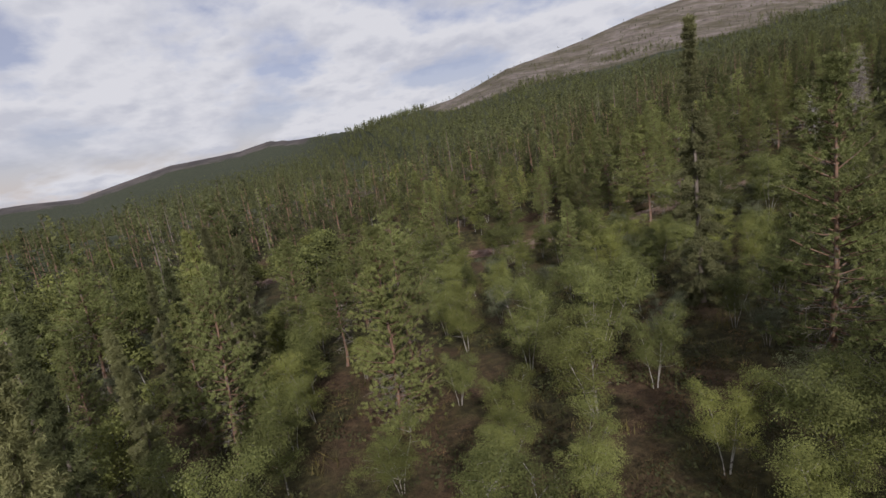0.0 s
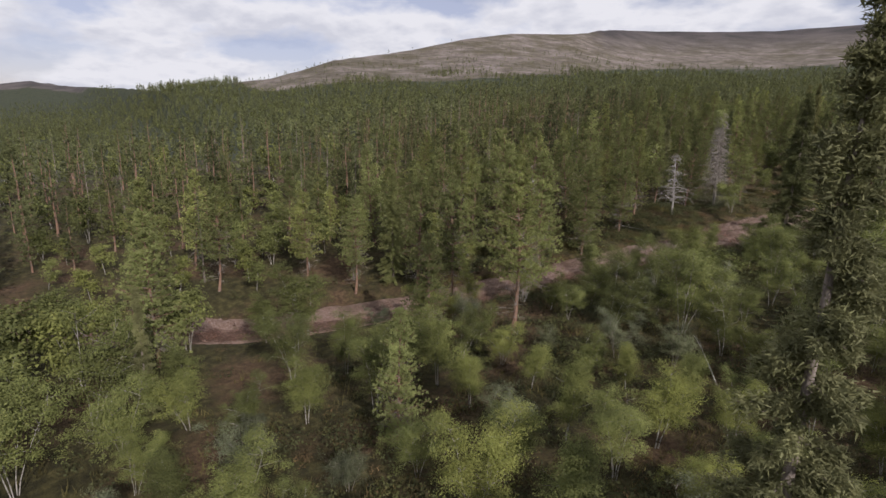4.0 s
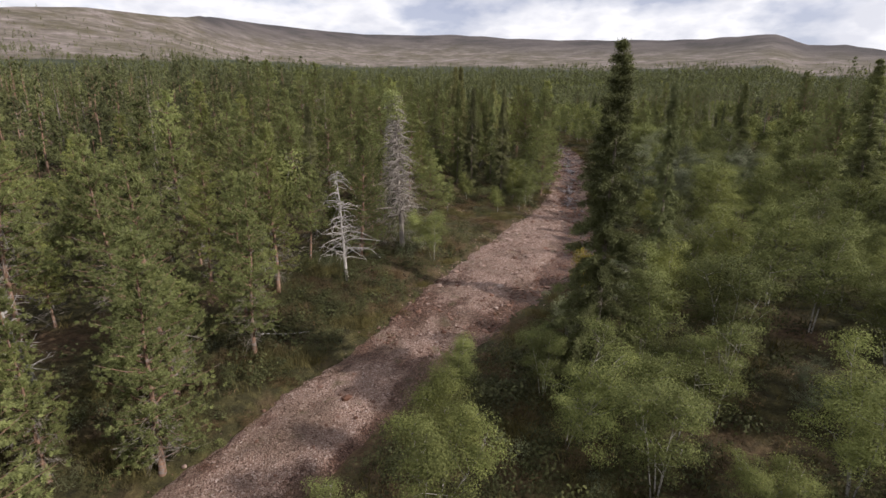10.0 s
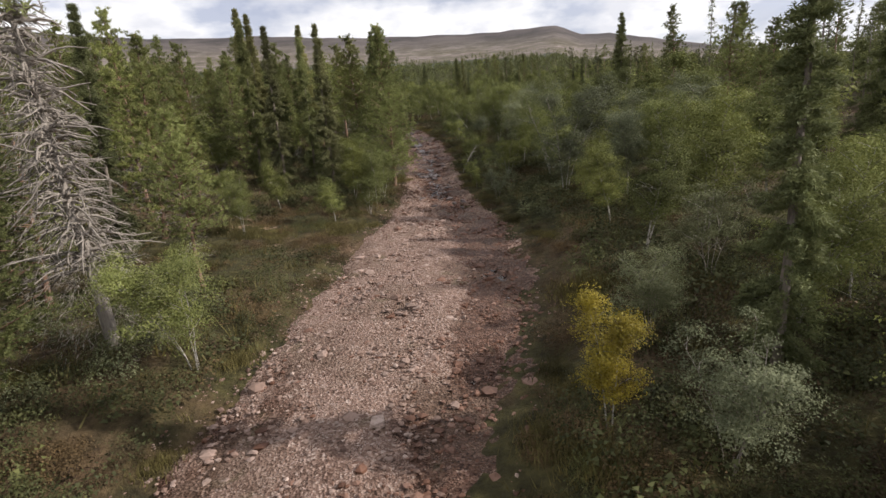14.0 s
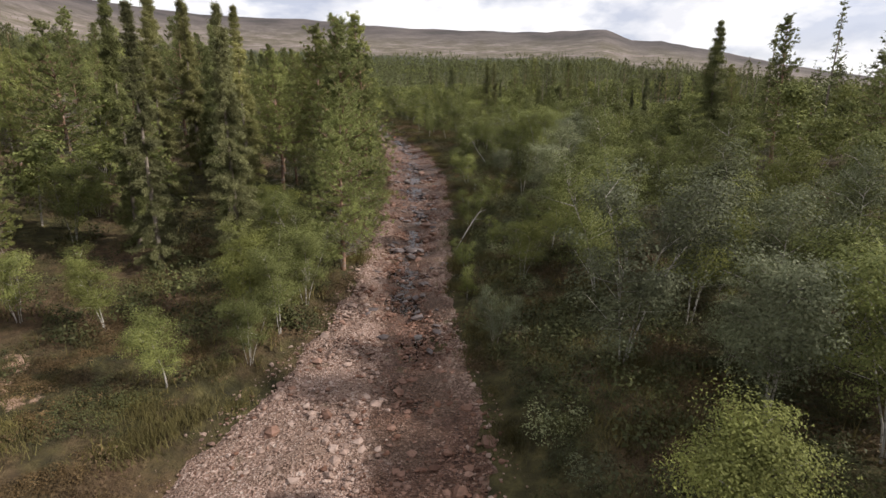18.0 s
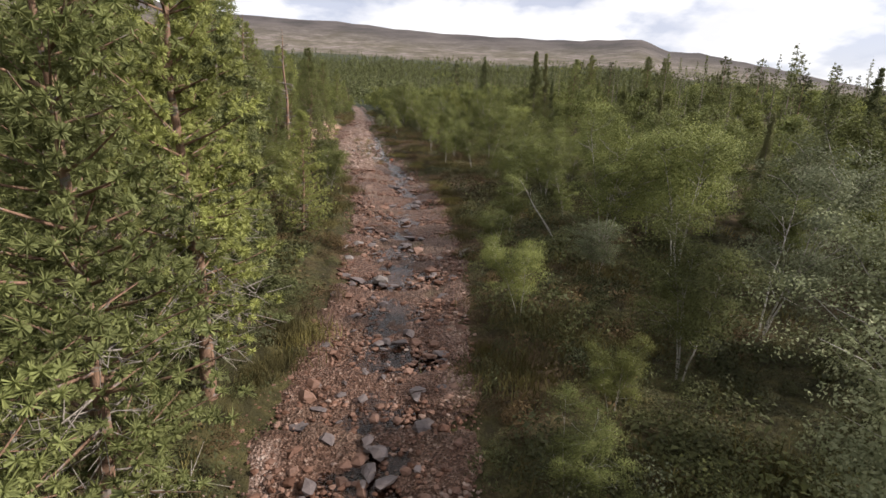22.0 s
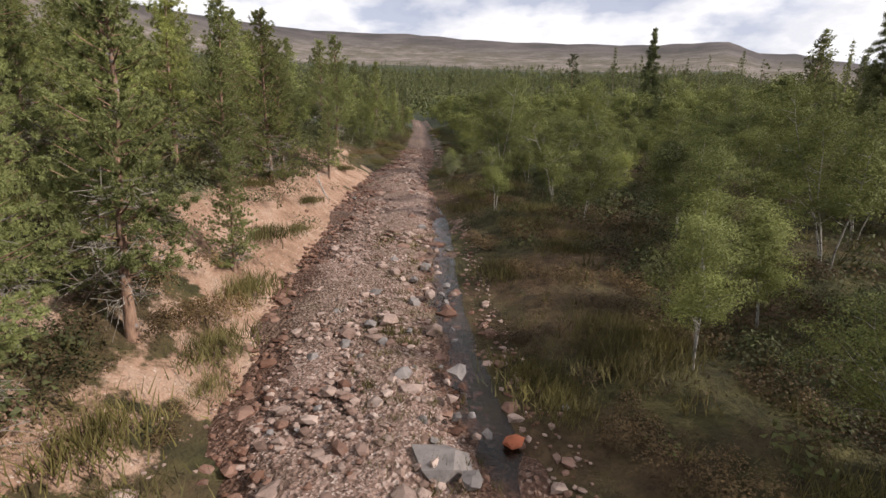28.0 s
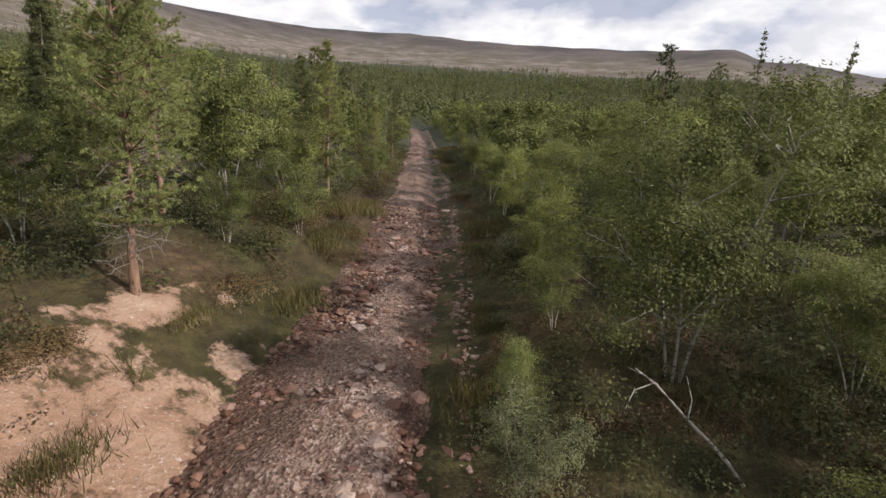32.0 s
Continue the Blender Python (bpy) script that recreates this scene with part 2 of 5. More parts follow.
def gravel_material():
    m = Mat("stream_gravel", 0.8)
    tones = []
    for scale in (15.0, 34.0):
        n = m.n.new("ShaderNodeTexVoronoi")
        n.inputs["Scale"].default_value = scale
        m.l.new(m.geo.outputs["Position"], n.inputs["Vector"])
        s = m.n.new("ShaderNodeSeparateColor")
        m.l.new(n.outputs["Color"], s.inputs[0])
        tones.append((s, n.outputs["Distance"]))
    tone = m.mix(m.ramp(m.noise(2.3, 4), (0.45, 0.0), (0.55, 1.0)), tones[0][0].outputs[0], tones[1][0].outputs[0])
    pale = m.ramp(tone, (0.0, (0.10, 0.060, 0.045)), (0.45, (0.235, 0.150, 0.115)), (0.8, (0.34, 0.24, 0.195)), (1.0, (0.45, 0.36, 0.31)))
    wet = m.ramp(tone, (0.0, (0.034, 0.015, 0.009)), (0.55, (0.104, 0.053, 0.034)), (0.85, (0.185, 0.108, 0.078)), (1.0, (0.27, 0.19, 0.15)))
    k = m.math("ADD", m.attr("dry"), m.math("MULTIPLY", m.math("SUBTRACT", m.noise(1.0, 7, 0.68), 0.5), 1.1))
    flow = m.n.new("ShaderNodeCombineXYZ")
    m.l.new(m.attr("across"), flow.inputs[0])
    m.l.new(m.math("MULTIPLY", m.attr("along"), 0.10), flow.inputs[1])
    streak = m.n.new("ShaderNodeTexNoise")
    streak.inputs["Scale"].default_value, streak.inputs["Detail"].default_value, streak.inputs["Roughness"].default_value = 2.4, 6.0, 0.6
    m.l.new(flow.outputs[0], streak.inputs["Vector"])
    k = m.math("ADD", k, m.math("MULTIPLY", m.math("SUBTRACT", streak.outputs["Fac"], 0.50), 1.3))
    dryness = m.ramp(k, (0.40, 0.0), (0.62, 1.0))
    c = m.mix(dryness, wet, pale)
    c = m.mix(m.ramp(m.noise(0.35, 5), (0.47, 0.0), (0.62, 0.55)), c, m.mix(tone, (0.060, 0.036, 0.022), (0.175, 0.120, 0.085)))
    c = m.mix(m.ramp(m.noise(0.6, 5, 0.6), (0.60, 0.0), (0.70, 0.6)), c, (0.085, 0.075, 0.030))
    m.color(c)
    rough = m.ramp(dryness, (0.0, 0.52), (1.0, 0.9))
    m.l.new(rough, m.b.inputs["Roughness"])
    m.bump(m.math("ADD", tones[0][1], m.noise(11, 5, 0.75)), 1.0, 0.07)
    return m.m


def stone_material(name, low, mid, high, rough=0.8):
    m = Mat(name, rough)
    c = m.ramp(m.random(), (0.0, low), (0.5, mid), (1.0, high))
    i = m.ramp(m.island(), (0.0, low), (0.5, mid), (1.0, high))
    c = m.mix(0.5, c, i)
    n = m.noise(7, 6, 0.7)
    c = m.mix(m.ramp(n, (0.5, 0.0), (0.66, 0.55)), c, tuple(v * 0.45 for v in mid))
    m.color(m.mix(1.0, c, m.ramp(m.noise(2.2, 3), (0.3, 0.8), (0.7, 1.15)), "MULTIPLY")).bump(n, 0.5, 0.02)
    return m.m


GROUND = ground_material()
GRAVEL = gravel_material()
PALE_STONE = stone_material("pinkish_dry_stone", (0.115, 0.070, 0.053), (0.245, 0.162, 0.127), (0.42, 0.325, 0.275))
WET_STONE = stone_material("wet_brown_stone", (0.064, 0.030, 0.019), (0.150, 0.074, 0.047), (0.250, 0.155, 0.118), 0.6)
SLAB_STONE = stone_material("dark_wet_bedrock", (0.050, 0.041, 0.041), (0.100, 0.079, 0.077), (0.155, 0.126, 0.120), 0.5)
GREY_STONE = stone_material("grey_granite", (0.085, 0.074, 0.069), (0.155, 0.134, 0.125), (0.245, 0.217, 0.202))
RED_STONE = stone_material("red_stone", (0.34, 0.10, 0.05), (0.40, 0.125, 0.06), (0.46, 0.15, 0.08))


def water_material():
    m = Mat("brown_stream_water", 0.06)
    m.b.inputs["Base Color"].default_value = (0.20, 0.15, 0.12, 1)
    m.b.inputs["Transmission Weight"].default_value = 1.0
    m.b.inputs["IOR"].default_value = 1.33
    m.b.inputs["Specular IOR Level"].default_value = 0.5
    w = m.math("ADD", m.noise(3.2, 4, 0.6, (1, 0.6, 1), distort=0.6), m.math("MULTIPLY", m.noise(13, 3, 0.6), 0.45))
    m.bump(w, 0.55, 0.06)
    return m.m


WATER = water_material()

# ---------------------------------------------------------------- the lie of the land
# the stream: x, y of its middle, half its width, height of its bed
STREAM = np.array([
    (-52, -88, 2.4, -7.7), (-38, -61, 2.4, -7.2), (-34.5, -51, 2.4, -6.95), (-28.5, -42, 2.5, -6.75), (-20.3, -31.5, 2.6, -6.6), (-17.6, -23.2, 2.6, -6.3), (-13.4, -14.5, 2.6, -5.2),
    (-9.2, -4, 2.8, -3.5), (-3.9, 8, 3.1, -1.8), (-0.4, 15, 4.0, -0.4), (2.6, 22, 4.7, 0.15), (5.0, 31, 4.2, 0.7), (5.8, 38, 2.6, 1.1),
    (6.8, 46, 2.2, 2.0), (8.0, 55, 2.4, 3.1), (8.4, 64, 2.5, 4.2), (8.1, 74, 2.7, 5.3), (5.9, 83, 2.8, 6.4), (4.0, 90, 2.8, 7.2),
    (3.0, 99, 2.8, 8.0), (1.8, 108, 2.3, 8.7), (1.7, 118, 2.0, 9.2), (0.6, 132, 1.8, 9.9), (-4.5, 175, 1.6, 12.0), (-14, 240, 1.5, 15.5)])


def smooth_line(rows, step):
    """Rows resampled every step metres along the line, rounded at the corners."""
    d = np.r_[0, np.cumsum(np.hypot(*np.diff(rows[:, :2], axis=0).T))]
    s = np.arange(0, d[-1], step)
    out = np.stack([np.interp(s, d, rows[:, i]) for i in range(rows.shape[1])], 1)
    k = np.hanning(int(9 / step) | 1)
    k /= k.sum()
    pad = len(k) // 2
    return np.stack([np.convolve(np.pad(c, pad, mode="edge"), k, "valid") for c in out.T], 1)


LINE = smooth_line(STREAM, 0.5)
DIRS = np.gradient(LINE[:, :2], axis=0)
DIRS /= np.linalg.norm(DIRS, axis=1)[:, None]
SIDE = np.stack([DIRS[:, 1], -DIRS[:, 0]], 1)
GRADE = np.gradient(LINE[:, 3]) / 0.5


def stream_at(x, y):
    """Signed distance from the stream's middle (positive to the right, looking upstream), half width, bed height."""
    x, y = np.ravel(x), np.ravel(y)
    off, hw, bz = (np.empty(len(x)) for _ in range(3))
    for a in range(0, len(x), 4000):
        q = np.stack([x[a:a + 4000], y[a:a + 4000]], 1)
        d2 = ((q[:, None] - LINE[None, ::2, :2]) ** 2).sum(-1)
        i = d2.argmin(1) * 2
        v = q - LINE[i, :2]
        side = (v * SIDE[i]).sum(1)
        along = (v * DIRS[i]).sum(1)
        off[a:a + 4000] = np.where(side < 0, -1, 1) * np.where(np.abs(along) < 0.6, np.abs(side), np.sqrt(d2.min(1)))
        hw[a:a + 4000], bz[a:a + 4000] = LINE[i, 2], LINE[i, 3] + GRADE[i] * np.clip(along, -0.6, 0.6)
    return off, hw, bz


# skyline: azimuth from north-of-stream in degrees, its elevation in degrees, its distance
RIDGE = np.array([
    (-180, 4, 1500), (-125, 1.0, 4000), (-105, 0.3, 4000), (-97, 2.0, 4000), (-90.5, 2.4, 4000), (-87.5, 3.0, 4000), (-84.5, 2.7, 3600), (-80, 2.9, 1000), (-77.5, 3.4, 900),
    (-70, 4.6, 900), (-63, 6.8, 1000), (-54, 8.2, 1250), (-48, 9.4, 1400), (-43, 10.0, 1500), (-36, 9.9, 1650), (-33, 10.2, 1950), (-27.5, 9.8, 2350),
    (-17, 9.3, 2600), (-8, 9.5, 2600), (0, 9.0, 2400), (8, 8.7, 2300), (17, 8.4, 2200), (22.7, 8.5, 2100), (25.5, 7.3, 2050), (28, 7.2, 2000), (34, 5.8, 1900), (40, 4.3, 1800), (46, 3.1, 1700),
    (70, 2.0, 1700), (120, 2.5, 1700), (180, 4, 1500)])
HEART = np.array((4.0, 20.0))


def hills(x, y):
    """Height and share of the way up to the skyline, far from the stream."""
    dx, dy = x - HEART[0], y - HEART[1]
    r, az = np.hypot(dx, dy), np.degrees(np.arctan2(dx, dy))
    el, dist = np.interp(az, RIDGE[:, 0], RIDGE[:, 1]), np.interp(az, RIDGE[:, 0], RIDGE[:, 2])
    u = np.clip((r - 90) / (dist - 90), 0, 1)
    near = np.interp(az, [-180, -110, -60, -20, 20, 60, 180], [-5, -6.5, -1.0, 0.6, 0.6, -1.0, -5])
    ang = near + (el - near) * (0.35 * u + 0.65 * np.sqrt(u) * u ** 0.2)
    z = 8 + r * np.tan(np.radians(ang))
    past = np.clip((r - dist) / 600, 0, None)
    return z - 120 * past ** 1.5, u, az, r


def wave(x, y, s, k=0):
    return np.sin(x / s + 1.3 * k + 1.7 * np.sin(y / s * 0.7 + k)) * np.cos(y / s * 0.9 + 0.5 * k + 1.1 * np.sin(x / s * 0.6 + 2 * k))


def ground_z(x, y, bed=False):
    shape = np.shape(x)
    x, y = np.ravel(np.asarray(x, float)), np.ravel(np.asarray(y, float))
    off, hw, bz = stream_at(x, y)
    a = np.abs(off) - hw
    left = off < 0
    rise = np.where(left, 0.085, 0.045) * np.clip(a, 0, 90) + 0.55 * np.clip(a / 1.6, 0, 1) ** 1.3
    # the high sandy bank upstream
    s_bank = np.exp(-((y - 102) / 19.0) ** 4)
    rise += np.where(left, 1.0, 0.0) * s_bank * 1.1 * np.clip(a / 3.5, 0, 1)
    near = bz + rise + 0.22 * wave(x, y, 4.5) * np.clip(a / 3, 0, 1) + 0.5 * wave(x, y, 15, 2) * np.clip(a / 12, 0, 1)
    near -= 0.22 * np.clip(-a, 0, 2.2)
    far, _, _, r = hills(x, y)
    t = np.clip((np.abs(off) - 45) / 110, 0, 1)
    t = np.maximum(t, np.clip((r - 150) / 120, 0, 1))
    t = t * t * (3 - 2 * t)
    z = near * (1 - t) + far * t
    z += np.clip(r / 900, 0, 1) * 1.1 * wave(x, y, 70, 1) * np.clip(r / 400, 0, 1)
    return z.reshape(shape)


def mesh_from(name, verts, faces, mat, smooth=False):
    """A mesh of triangles or quads from arrays."""
    me = bpy.data.meshes.new(name)
    faces = np.asarray(faces, np.int32)
    n, k = faces.shape
    me.vertices.add(len(verts))
    me.vertices.foreach_set("co", np.asarray(verts, np.float32).ravel())
    me.loops.add(n * k)
    me.loops.foreach_set("vertex_index", faces.ravel())
    me.polygons.add(n)
    me.polygons.foreach_set("loop_start", np.arange(0, n * k, k, dtype=np.int32))
    me.polygons.foreach_set("use_smooth", np.full(n, smooth))
    me.update(calc_edges=True)
    me.materials.append(mat)
    return me


def grid_faces(rows, cols):
    i = np.arange((rows - 1) * cols).reshape(rows - 1, cols)[:, :-1].ravel()
    return np.stack([i, i + 1, i + cols + 1, i + cols], 1)


def spread(lo, hi, step, far, grow):
    mid = np.arange(lo, hi + step / 2, step)
    out, s = [], step
    d = 0.0
    while d < far:
        s *= grow
        d += s
        out.append(d)
    out = np.array(out)
    return np.r_[lo - out[::-1], mid, hi + out]


def set_attr(me, name, values):
    me.attributes.new(name, "FLOAT", "POINT").data.foreach_set("value", np.asarray(values, np.float32))


def fell_line(az):
    """Share of the way up at which the forest ends."""
    return np.interp(az, [-125, -84, -80, -72, -60, -45, -33, -20, -10, 0, 15, 30, 46], [0.9, 0.9, 1.6, 0.82, 0.64, 0.53, 0.57, 0.57, 0.58, 0.60, 0.60, 0.58, 0.5])


def build_ground():
    xs, ys = spread(-62, 50, 1.0, 4700, 1.042), spread(-72, 170, 1.0, 4700, 1.042)
    X, Y = np.meshgrid(xs, ys)
    x, y = X.ravel(), Y.ravel()
    z = ground_z(x, y)
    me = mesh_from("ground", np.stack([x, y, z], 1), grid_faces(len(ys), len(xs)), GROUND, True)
    off, hw, bz = stream_at(x, y)
    a = np.abs(off) - hw
    sand = 1.0 * np.exp(-((y - 98.5) / 15.5) ** 4) * np.exp(-((a - 1.1) / 2.6) ** 2) * (0.86 + 0.2 * wave(x, y, 1.8, 6)) * (off < 0)
    sand = np.maximum(sand, 0.62 * np.exp(-((y - 84) / 5.0) ** 2) * np.exp(-((a - 2.5) / 2.5) ** 2) * (off < 0))
    sand = np.maximum(sand, 0.5 * np.exp(-((x + 19) ** 2 + (y + 11) ** 2) / 20))
    for cx, cy, cr in ((-6.5, 34.5, 3.2), (-3.5, 29.5, 1.6), (2.4, 70.8, 1.3)):
        sand = np.maximum(sand, 0.52 * np.exp(-((x - cx) ** 2 + (y - cy) ** 2) / cr ** 2))
    _, u, az, r = hills(x, y)
    line = fell_line(az)
    fell = np.clip(0.5 + (u - line) * 6, 0, 1)
    set_attr(me, "sand", sand)
    set_attr(me, "fell", np.where(r > 130, fell, 0))
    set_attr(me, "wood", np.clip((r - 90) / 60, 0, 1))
    set_attr(me, "moor", np.clip((u - 0.74) * 5, 0, 1) * (((az > -34) & (az < 60)) | (az < -83)))
    return tagged(new("ground", me), "mossy heath ground rising to bare stony fells", "ground", kind="structure")


def channel(v, y, side=1.0):
    """How far down in a channel a place lies: v half-widths from the middle, at y upstream."""
    at = [-60, 0, 10, 20, 32, 42, 52, 64, 76, 86, 96, 104, 112, 125, 200]
    swing = np.interp(y, at, [0, 0.8, 0.82, 0.66, 0.5, 0.1, 0.0, -0.1, 0.3, 0.62, 0.66, 0.78, 0.6, 0.5, 0.4])
    wide = np.interp(y, at, [0.5, 0.3, 0.3, 0.42, 0.5, 0.7, 0.7, 0.8, 0.6, 0.32, 0.30, 0.22, 0.35, 0.5, 0.5])
    other = np.interp(y, [70, 80, 120, 130], [0.2, 0.95, 0.95, 0.4]) * side
    reach = np.interp(y, [80, 90, 98, 103, 112], [0.24, 0.22, 0.30, 0.70, 0.75])
    return np.maximum(np.exp(-((v - swing) / wide) ** 2), np.exp(-((v + 0.84) / reach) ** 2) * other)


def build_stream():
    """The gravel bed as a fine strip, and the water that runs through its hollows."""
    fine = smooth_line(STREAM, 0.3)
    fine = fine[(fine[:, 1] > -70) & (fine[:, 1] < 200)]
    d = np.gradient(fine[:, :2], axis=0)
    d /= np.linalg.norm(d, axis=1)[:, None]
    side = np.stack([d[:, 1], -d[:, 0]], 1)
    cols = 45
    v = np.linspace(-1.3, 1.3, cols)
    half = fine[:, 2]
    wob = 1 + 0.05 * np.sin(fine[:, 1] * 0.7) + 0.04 * np.sin(fine[:, 1] * 1.9)
    P = fine[:, None, :2] + side[:, None] * (v[None] * (half * wob)[:, None])[..., None]
    x, y = P[..., 0], P[..., 1]
    low = channel(v[None], fine[:, 1][:, None])
    rng = np.random.default_rng(5)
    lump = 0.07 * wave(x, y, 0.8, 1) + 0.05 * wave(x, y, 0.35, 3) + 0.022 * rng.standard_normal(x.shape)
    # ledges of bedrock across the steeper reaches
    steps = fine[:, 1][:, None] + 0.5 * wave(x, y, 1.6, 4)
    lump += np.interp(fine[:, 1], [40, 46, 80, 86], [0, 0.20, 0.20, 0])[:, None] * ((steps / 2.6) % 1.0 - 0.5)
    rim = np.clip((np.abs(v)[None] - 0.9) / 0.4, 0, 1)
    deep = np.maximum(channel(v[None], fine[:, 1][:, None], 0.45), ((v > 0.8)[None] & ((fine[:, 1] > 80) & (fine[:, 1] < 98))[:, None]) * 0.8)
    z = fine[:, None, 3] + 0.12 - 0.36 * deep + lump * (1 + 0.6 * rim) - 0.45 * rim
    # wet gravel, and below y 19 shadow on the bed coloured in too
    damp_shade = np.interp(fine[:, 1], [-8, 4, 12, 19, 51, 55, 80, 86], [0.12, 0.25, 0.46, 0, 0, 0.42, 0.42, 0])
    n = len(fine)
    me = mesh_from("stream_bed", np.stack([x, y, z], -1).reshape(-1, 3), grid_faces(n, cols), GRAVEL, True)
    set_attr(me, "dry", (0.95 - 0.85 * np.maximum(low, deep) + 0.15 * wave(x, y, 1.4, 2) - damp_shade[:, None]).ravel())
    set_attr(me, "across", np.broadcast_to(v[None], x.shape).ravel())
    set_attr(me, "along", np.broadcast_to(np.arange(n)[:, None] * 0.3, x.shape).ravel())
    bed = tagged(new("stream_bed", me), "pinkish gravel and cobble bed of a shallow stream", "stream bed", kind="structure")
    wv = np.linspace(-0.97, 0.97, 13)
    W = fine[:, None, :2] + side[:, None] * (wv[None] * (half * wob)[:, None])[..., None]
    level = np.interp(fine[:, 1], [0, 36, 42, 50, 64, 76, 84, 100, 106, 130], [-0.32, -0.30, -0.22, -0.21, -0.19, -0.20, -0.16, -0.15, -0.26, -0.28])
    wz = np.repeat((fine[:, 3] + level)[:, None], 13, 1) + 0.012 * wave(W[..., 0], W[..., 1], 0.5)
    wm = mesh_from("water", np.concatenate([W, wz[..., None]], -1).reshape(-1, 3), grid_faces(n, 13), WATER, True)
    water = tagged(new("water", wm), "shallow clear brown water running over stones", "water", kind="structure")
    water.visible_shadow = False
    return bed


ground = build_ground()
stream_bed = build_stream()

# ---------------------------------------------------------------- plants: shapes
UP = np.array((0.0, 0.0, 1.0))


def unit(v):
    return v / np.maximum(np.linalg.norm(v, axis=-1, keepdims=True), 1e-9)


def tube(points, radii, sides=6):
    """Triangles of a tapered, bent limb."""
    points, radii = np.asarray(points, float), np.asarray(radii, float)
    n = len(points)
    t = unit(np.gradient(points, axis=0))
    ref = np.where(np.abs(t[:, 2:3]) > 0.9, np.array([[1.0, 0, 0]]), UP[None])
    a = unit(np.cross(t, ref))
    b = np.cross(t, a)
    ang = np.linspace(0, 2 * np.pi, sides, endpoint=False)
    ring = np.cos(ang)[None, :, None] * a[:, None] + np.sin(ang)[None, :, None] * b[:, None]
    v = (points[:, None] + ring * radii[:, None, None]).reshape(-1, 3)
    f = []
    for i in range(n - 1):
        for j in range(sides):
            p, q = i * sides + j, i * sides + (j + 1) % sides
            f += [(p, q, q + sides), (p, q + sides, p + sides)]
    return v, np.array(f, np.int32)


def join(pieces):
    vs, fs, k = [], [], 0
    for v, f in pieces:
        if len(v):
            vs.append(v)
            fs.append(f + k)
            k += len(v)
    return np.concatenate(vs), np.concatenate(fs)


def needles(base, way, length, width, rng):
    """One narrow triangle for each base point, along its way."""
    side = unit(np.cross(way, rng.standard_normal(base.shape)))
    v = np.stack([base - side * width[:, None], base + side * width[:, None], base + way * length[:, None]], 1)
    return v.reshape(-1, 3), np.arange(3 * len(base), dtype=np.int32).reshape(-1, 3)


def leaves(at, size, rng, flat=0.5, out=0.0):
    """A small pointed leaf of two triangles at each place, turned partly outwards."""
    n = len(at)
    nrm = unit(rng.standard_normal((n, 3)) * 0.8 + np.array((0, 0, flat)) + out)
    a = unit(np.cross(nrm, rng.standard_normal((n, 3))))
    b = np.cross(nrm, a)
    s = size[:, None]
    v = np.stack([at - a * s, at + b * s * 0.62 - a * s * 0.1, at + a * s, at - b * s * 0.62 - a * s * 0.1], 1).reshape(-1, 3)
    i = np.arange(n, dtype=np.int32)[:, None] * 4
    return v, np.concatenate([i + np.array([[0, 1, 2]]), i + np.array([[0, 2, 3]])]).astype(np.int32)


def leaf_tris(at, size, rng, out=0.0):
    """A leaf of a single triangle at each place, for plants seen from further off."""
    n = len(at)
    nrm = unit(rng.standard_normal((n, 3)) * 0.55 + np.array((0, 0, 0.45)) + out)
    a = unit(np.cross(nrm, rng.standard_normal((n, 3))))
    b = np.cross(nrm, a)
    s = size[:, None]
    return np.stack([at + a * s, at - a * s * 0.6 + b * s * 0.62, at - a * s * 0.6 - b * s * 0.62], 1).reshape(-1, 3), np.arange(3 * n, dtype=np.int32).reshape(-1, 3)


